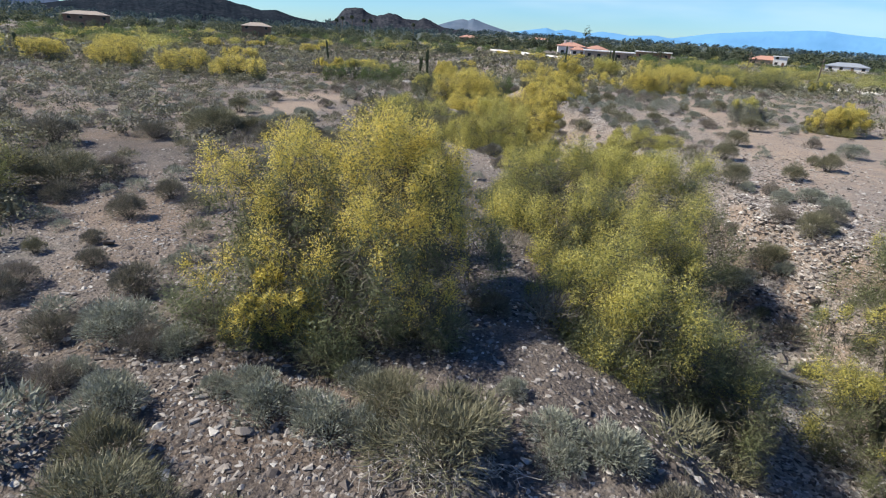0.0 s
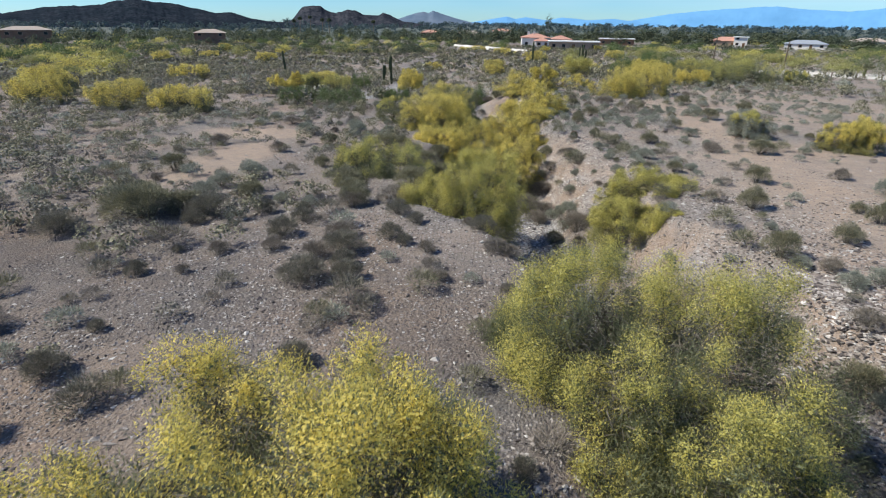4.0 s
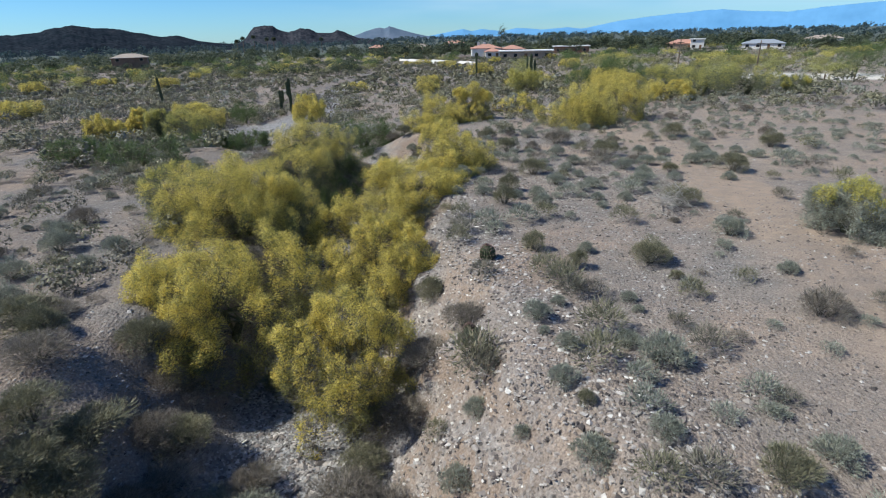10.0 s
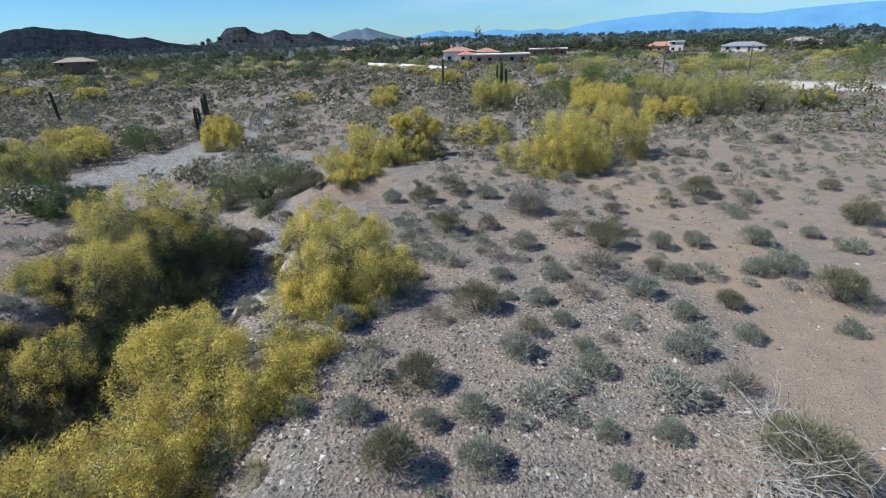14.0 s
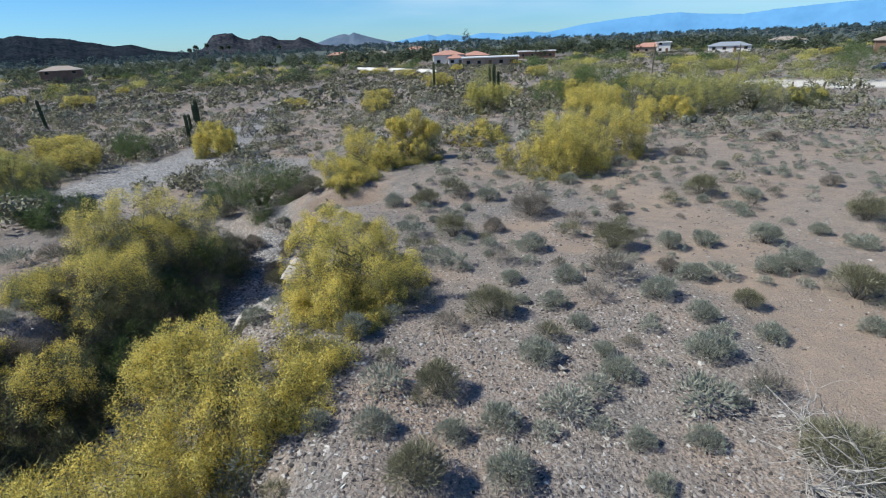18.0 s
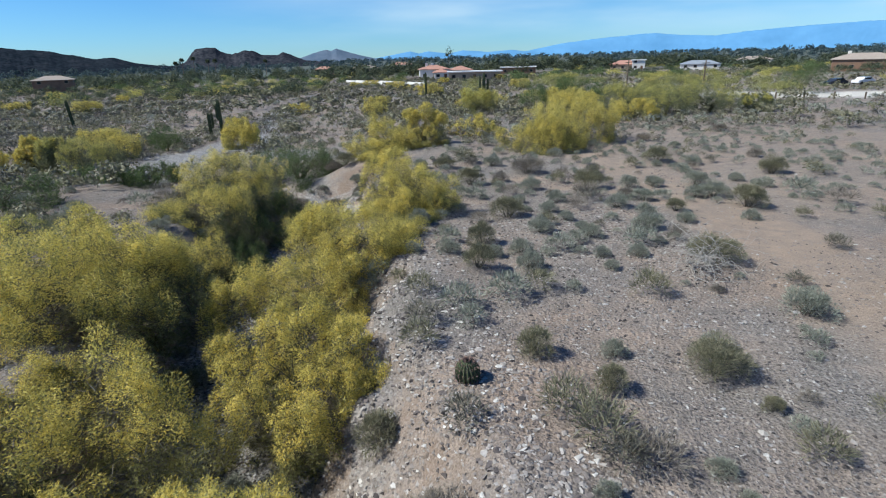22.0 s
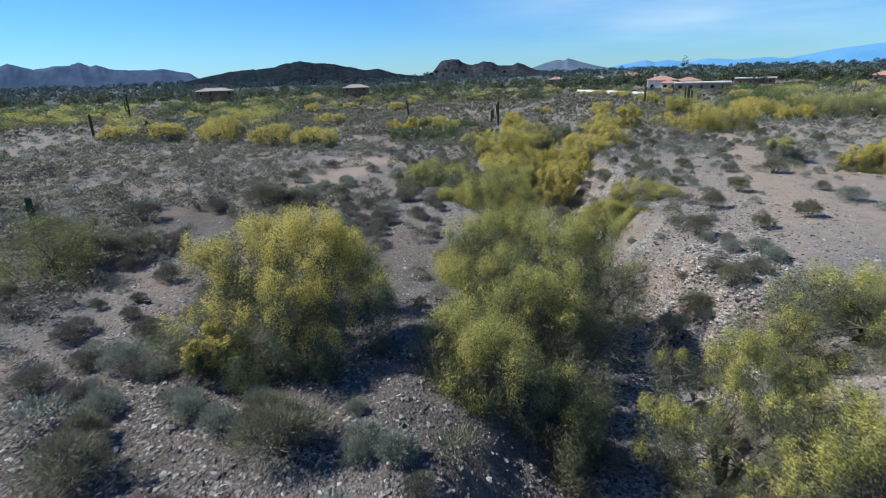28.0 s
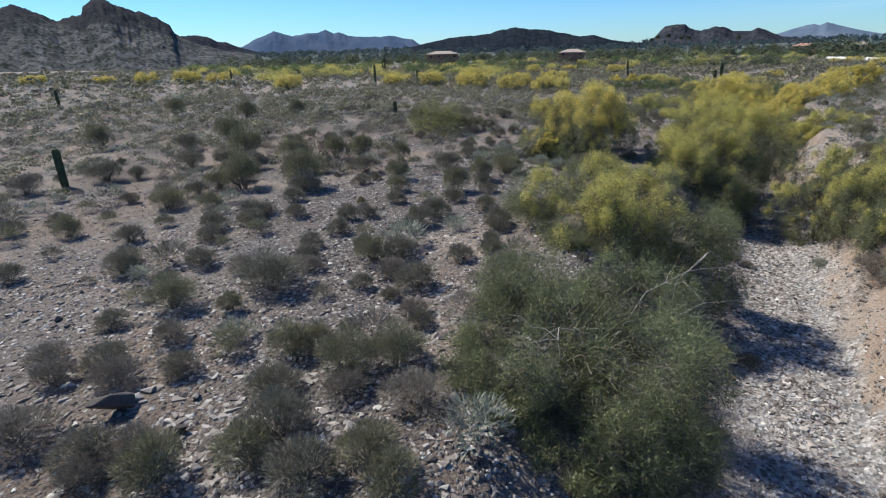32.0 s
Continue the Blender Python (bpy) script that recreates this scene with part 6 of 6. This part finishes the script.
house(165, 330, 16, 10, 1.2, 1.5, -26, WALL_WHITE, ROOF_TAN, "pale house far off among trees")
house(-30, 420, 14, 9, 2.4, 1.6, 2, WALL_WHITE, ROOF_RED, "white house far off with a red roof")

wall = new("garden_wall")
for k in range(6):
    x0, y0 = -40 + 5.6 * k, 254 - 9.2 * k
    z = float(ground(x0, y0))
    long_ = math.hypot(5.6, 9.2)
    sec = part("wall_section", bm_mesh("wall_section", box_bm(bmesh.new(), 0, long_ - 0.02, -0.15, 0.15, -0.4, 1.25), WALL_WHITE), wall)
    sec.matrix_world = pose(x0, y0, z, 0, 0, math.degrees(math.atan2(-9.2, 5.6)))
tagged(wall, "low white plastered garden wall", "wall")


def power_pole(x, y, tall):
    ob = new("utility_pole")
    ob.location = (x, y, float(ground(x, y)) - 0.2)
    part("post", mesh_of("post", *tubes([[(0, 0, 0, 0.16), (0, 0, tall * 0.5, 0.14), (0, 0, tall, 0.11), (0, 0, tall + 0.02, 0.01)]], 10), POLE_WOOD, True), ob)
    part("crossarm", bm_mesh("crossarm", box_bm(bmesh.new(), -0.8, 0.8, -0.16, -0.06, tall - 0.7, tall - 0.55), POLE_WOOD), ob)
    return tagged(ob, "weathered wooden utility pole with a crossarm", "pole", group="utility poles")


power_pole(42, 157, 6.2)
power_pole(55.5, 148, 5.8)


def parked_car(x, y, turn, paint, label):
    ob = new("car")
    ob.matrix_world = pose(x, y, float(ground(x, y)), 0, 0, turn)
    bm = bmesh.new()
    side = [(-2.2, 0.35), (-2.2, 0.85), (-1.3, 0.98), (-0.75, 1.45), (0.9, 1.48), (1.6, 1.0), (2.2, 0.9), (2.2, 0.35)]
    left = [bm.verts.new((a, -0.88, b)) for a, b in side]
    right = [bm.verts.new((a, 0.88, b)) for a, b in side]
    bm.faces.new(left)
    bm.faces.new(right[::-1])
    for k in range(len(side)):
        bm.faces.new((left[k - 1], right[k - 1], right[k], left[k]))
    bmesh.ops.recalc_face_normals(bm, faces=bm.faces)
    bmesh.ops.bevel(bm, geom=list(bm.edges), offset=0.07, segments=2, affect="EDGES")
    part("body", bm_mesh("body", bm, paint), ob)
    for s in (-1, 1):
        part("side_window", bm_mesh("side_window", box_bm(bmesh.new(), -0.85, 1.0, s * 0.885 - 0.01, s * 0.885 + 0.01, 1.03, 1.36), GLASS), ob)
        for a in (-1.35, 1.35):
            bm = bmesh.new()
            bmesh.ops.create_cone(bm, cap_ends=True, segments=18, radius1=0.33, radius2=0.33, depth=0.24, matrix=pose(a, s * 0.8, 0.33, 90, 0, 0))
            part("wheel", bm_mesh("wheel", bm, RUBBER), ob)
    return tagged(ob, label, "car", group="cars parked by the lot")


parked_car(79, 141, 15, car_paint("paint_dark", (0.03, 0.035, 0.05)), "dark parked car beyond the pale lot")
parked_car(86, 143, 15, car_paint("paint_white", (0.75, 0.75, 0.75)), "white parked car beyond the pale lot")

# fence along the lot
fence = new("rail_fence")
fence.location = (0, 0, 0)
spots = [(x, 110.6 - (x - 40) * 0.55) for x in np.arange(41, 90, 3.0)]
for k, (x, y) in enumerate(spots):
    z = float(ground(x, y))
    part("post", bm_mesh("post", box_bm(bmesh.new(), x - 0.07, x + 0.07, y - 0.07, y + 0.07, z - 0.2, z + 1.0), POLE_WOOD), fence)
tagged(fence, "row of short wooden posts along the pale lot", "fence")


# trees of the town: each a trunk and a leafy crown, joined where nobody could count them
def town_tree(seed, many, size, tall=1.0, trunk=0.2):
    rng = np.random.default_rng(seed)
    c, d, r = crown_points(rng, 14, 1.0, tall * 0.8, -0.5)
    at = c[rng.integers(0, len(c), many)] + rng.normal(size=(many, 3)) * 0.10
    at[:, 2] += tall * 0.55
    return flakes(rng, at, unit(at - (0, 0, 0.3)) + rng.normal(size=at.shape) * 0.6, rng.uniform(0.08, 0.14, many) * size)


def palm(x, y, tall, seed):
    rng = np.random.default_rng(seed)
    ob = new("palm_tree")
    ob.location = (x, y, float(ground(x, y)) - 0.1)
    part("trunk", mesh_of("trunk", *tubes([bent(rng, (0, 0, 0), (0.2, 0, tall), 0.3, 0.2, 7, 0.05)], 8), POLE_WOOD, True), ob)
    n = 380
    a, e = rng.uniform(0, 6.28, n), rng.uniform(-0.7, 1.2, n)
    way = np.stack([np.cos(a) * np.cos(e), np.sin(a) * np.cos(e), np.sin(e)], -1)
    v, f = blades(rng, np.tile((0.2, 0, tall), (n, 1)) + way * 0.3, way, rng.uniform(1.2, 2.2, n), 0.22)
    part("crown", mesh_of("crown", v, f, TOWN_LEAF), ob)
    return tagged(ob, "tall palm tree far off near the houses", "tree", group="palms")


for k, (x, y, h) in enumerate([(-206, 470, 13), (-196, 468, 14), (-190, 480, 12), (-214, 476, 11), (-178, 465, 12), (-150, 500, 11)]):
    palm(x, y, h, 970 + k)

rng = np.random.default_rng(41)
TOWN = [town_tree(980 + k, 70, 1.6, 0.95) for k in range(4)]
BUSHY = [town_tree(990 + k, 460, 0.5, 0.7) for k in range(4)]
LEAFY = [town_tree(960 + k, 1100, 0.32, 0.7) for k in range(3)]


def band(n, az0, az1, d0, d1, power=1.0):
    a, d = np.radians(rng.uniform(az0, az1, n)), d0 + (d1 - d0) * rng.uniform(size=n) ** power
    return np.c_[d * np.sin(a), 10 + d * np.cos(a)]


HOMES = np.array([(-5.6, 262), (4.5, 258), (11.0, 236), (-151, 243), (-210, 206), (94, 320), (98, 314), (122, 298), (39, 312), (143, 221), (-34, 240), (-22, 222), (-12, 205)])


def clear_of_homes(p):
    """Leaves the yard before each house open."""
    keep = np.ones(len(p), bool)
    for hx, hy in HOMES:
        way = unit(np.array([hx, hy - 20.0]))
        rel = p - (hx, hy)
        ahead, across = -(rel @ way), np.abs(rel @ np.array([way[1], -way[0]]))
        keep &= ~((ahead > -9) & (ahead < 75) & (across < 11))
    return p[keep]


p = clear_of_homes(np.r_[band(700, -48, 50, 270, 480), band(150, -70, -45, 250, 500)])
yard = np.r_[np.c_[rng.uniform(-62, -9, 20), rng.uniform(284, 330, 20)], np.c_[rng.uniform(22, 84, 18), rng.uniform(295, 340, 18)], np.c_[rng.uniform(112, 150, 10), rng.uniform(310, 345, 10)]]
p = np.r_[p, yard]
w = np.r_[rng.uniform(4, 8, len(p) - len(yard)), rng.uniform(7, 11, len(yard))]
FINE = [town_tree(970 + k, 170, 1.0, 0.95) for k in range(4)]
strewn("street_trees", "dark green garden trees round the houses", "trees", FINE, TOWN_LEAF, p, w, rng.uniform(0.6, 0.95, len(p)), rng)
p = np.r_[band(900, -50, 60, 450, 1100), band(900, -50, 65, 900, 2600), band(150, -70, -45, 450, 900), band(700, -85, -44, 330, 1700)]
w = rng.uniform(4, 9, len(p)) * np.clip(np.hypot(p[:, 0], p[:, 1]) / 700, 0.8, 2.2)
strewn("town_trees", "dark green trees crowding the town below the hills", "trees", TOWN, TOWN_HAZE, p, w, rng.uniform(0.65, 1.0, len(p)), rng)
p = clear_of_homes(np.r_[band(420, -48, 50, 190, 420), band(160, -75, -40, 130, 420)])
w = rng.uniform(3, 6, len(p))
strewn("plain_mesquites", "olive mesquite trees scattered before the houses", "trees", BUSHY, MESQUITE_LEAF, p, w, rng.uniform(0.6, 0.9, len(p)), rng)
p = clear_of_homes(np.r_[band(190, -48, 50, 170, 400), band(50, -75, -42, 90, 260)])
w = rng.uniform(3, 6, len(p))
strewn("plain_palo_verdes", "yellow-flowered palo verdes scattered before the houses", "trees", BUSHY, BLOSSOM_PALE, p, w, rng.uniform(0.6, 0.85, len(p)), rng)
p = clear_of_homes(np.r_[band(330, -48, 50, 150, 400), band(120, -75, -42, 90, 300)])
w = rng.uniform(2.5, 5.5, len(p))
strewn("plain_thicket", "olive-yellow palo verdes fading out of bloom on the plain", "trees", BUSHY, BLOSSOM_DULL, p, w, rng.uniform(0.55, 0.8, len(p)), rng)
p = clear_of_homes(band(46, 2, 27, 92, 165))
strewn("palo_verde_grove", "olive palo verdes crowding the plain beyond the wash", "trees", LEAFY, BLOSSOM_DULL, p, rng.uniform(3, 5.5, len(p)), rng.uniform(0.55, 0.8, len(p)), rng)
p = clear_of_homes(np.r_[band(150, -52, -3, 165, 275), band(50, -3, 40, 200, 280)])
strewn("belt_trees", "dark green trees in a belt before the houses", "trees", BUSHY, TOWN_LEAF, p, rng.uniform(3.5, 6.5, len(p)), rng.uniform(0.55, 0.8, len(p)), rng)
p = np.concatenate([np.array(q) - unit(np.array([q[0], q[1] - 20.0])) * rng.uniform(9, 28, (16, 1)) + np.array([q[1] - 20.0, -q[0]]) / math.hypot(q[0], q[1] - 20.0) * rng.uniform(-12, 12, (16, 1)) for q in HOMES[:10]])
q = np.concatenate([np.array(q) - unit(np.array([q[0], q[1] - 20.0])) * rng.uniform(9, 24, (7, 1)) + np.array([q[1] - 20.0, -q[0]]) / math.hypot(q[0], q[1] - 20.0) * rng.uniform(-13, 13, (7, 1)) for q in HOMES[[3, 4, 9]]])
strewn("yard_trees", "dark green trees growing before the low brown houses", "trees", BUSHY, TOWN_LEAF, q, rng.uniform(4.0, 5.8, len(q)), rng.uniform(0.75, 0.95, len(q)), rng)
strewn("yard_bushes", "low dark garden bushes before the houses", "shrubs", BUSHY, TOWN_LEAF, p, rng.uniform(1.6, 3.2, len(p)), rng.uniform(0.5, 0.75, len(p)), rng)

# one tall tree behind the red-roofed house
tall = new("tall_pine")
tall.location = (4.0, 560, float(ground(4.0, 560)) - 0.2)
part("trunk", mesh_of("trunk", *tubes([bent(rng, (0, 0, 0), (0.3, 0, 11), 0.4, 0.15, 6, 0.05)], 8), POLE_WOOD, True), tall)
v, f = town_tree(999, 420, 0.8, 1.9)
part("crown", mesh_of("crown", v * (8, 8, 9.5), f, TOWN_LEAF), tall)
tagged(tall, "tall dark pine rising behind the houses", "tree")


# thin high cloud far behind everything
CLOUD = bpy.data.materials.new("cirrus")
CLOUD.use_nodes = True
ct = CLOUD.node_tree
ct.nodes.remove(ct.nodes["Principled BSDF"])
glow = node(ct, "ShaderNodeEmission", Color=(0.80, 0.93, 1.0, 1), Strength=0.8)
clear_ = ct.nodes.new("ShaderNodeBsdfTransparent")
veil = ct.nodes.new("ShaderNodeMixShader")
co = ct.nodes.new("ShaderNodeTexCoord")
mp = ct.nodes.new("ShaderNodeMapping")
mp.inputs["Scale"].default_value = (0.0006, 0.0006, 0.0034)
mp.inputs["Rotation"].default_value = (0, radians(4), 0)
ct.links.new(co.outputs["Object"], mp.inputs["Vector"])
wisp = node(ct, "ShaderNodeTexNoise", Scale=1.2, Detail=4.0, Roughness=0.45)
ct.links.new(mp.outputs["Vector"], wisp.inputs["Vector"])
edge_ = ct.nodes.new("ShaderNodeAttribute")
edge_.attribute_name = "veil"
thick = ct.nodes.new("ShaderNodeMath")
thick.operation = "MULTIPLY"
fac = ramp(ct, wisp.outputs["Fac"], [(0.36, (0, 0, 0)), (0.74, (0.5, 0.5, 0.5))])
ct.links.new(fac, thick.inputs[0])
ct.links.new(edge_.outputs["Fac"], thick.inputs[1])
ct.links.new(thick.outputs[0], veil.inputs[0])
ct.links.new(clear_.outputs[0], veil.inputs[1])
ct.links.new(glow.outputs[0], veil.inputs[2])
ct.links.new(veil.outputs[0], ct.nodes["Material Output"].inputs["Surface"])
ca, ce = np.radians(np.linspace(-55, 55, 56)), np.radians(np.linspace(0.3, 16, 18))
cx, cz = np.meshgrid(ca, ce)
cv = np.stack([4750 * np.sin(cx), 10 + 4750 * np.cos(cx), 4750 * np.tan(cz)], -1)
ci = np.arange(cv.shape[0] * cv.shape[1]).reshape(cv.shape[:2])
cf = np.stack([ci[:-1, :-1], ci[:-1, 1:], ci[1:, 1:], ci[1:, :-1]], -1).reshape(-1, 4)
cloud = new("backdrop_cloud", mesh_of("backdrop_cloud", cv.reshape(-1, 3), cf, CLOUD, True))
fade = smooth(np.degrees(cx), -32, 2) * (1 - smooth(np.degrees(cx), 48, 55)) * smooth(np.degrees(cz), 0.5, 3.5) * (1 - smooth(np.degrees(cz), 13, 16))
cloud.data.attributes.new("veil", "FLOAT", "POINT").data.foreach_set("value", fade.astype(np.float32).ravel())
cloud.visible_shadow = False
tagged(cloud, "thin white streaks of high cloud in a blue sky", "cloud", kind="structure")
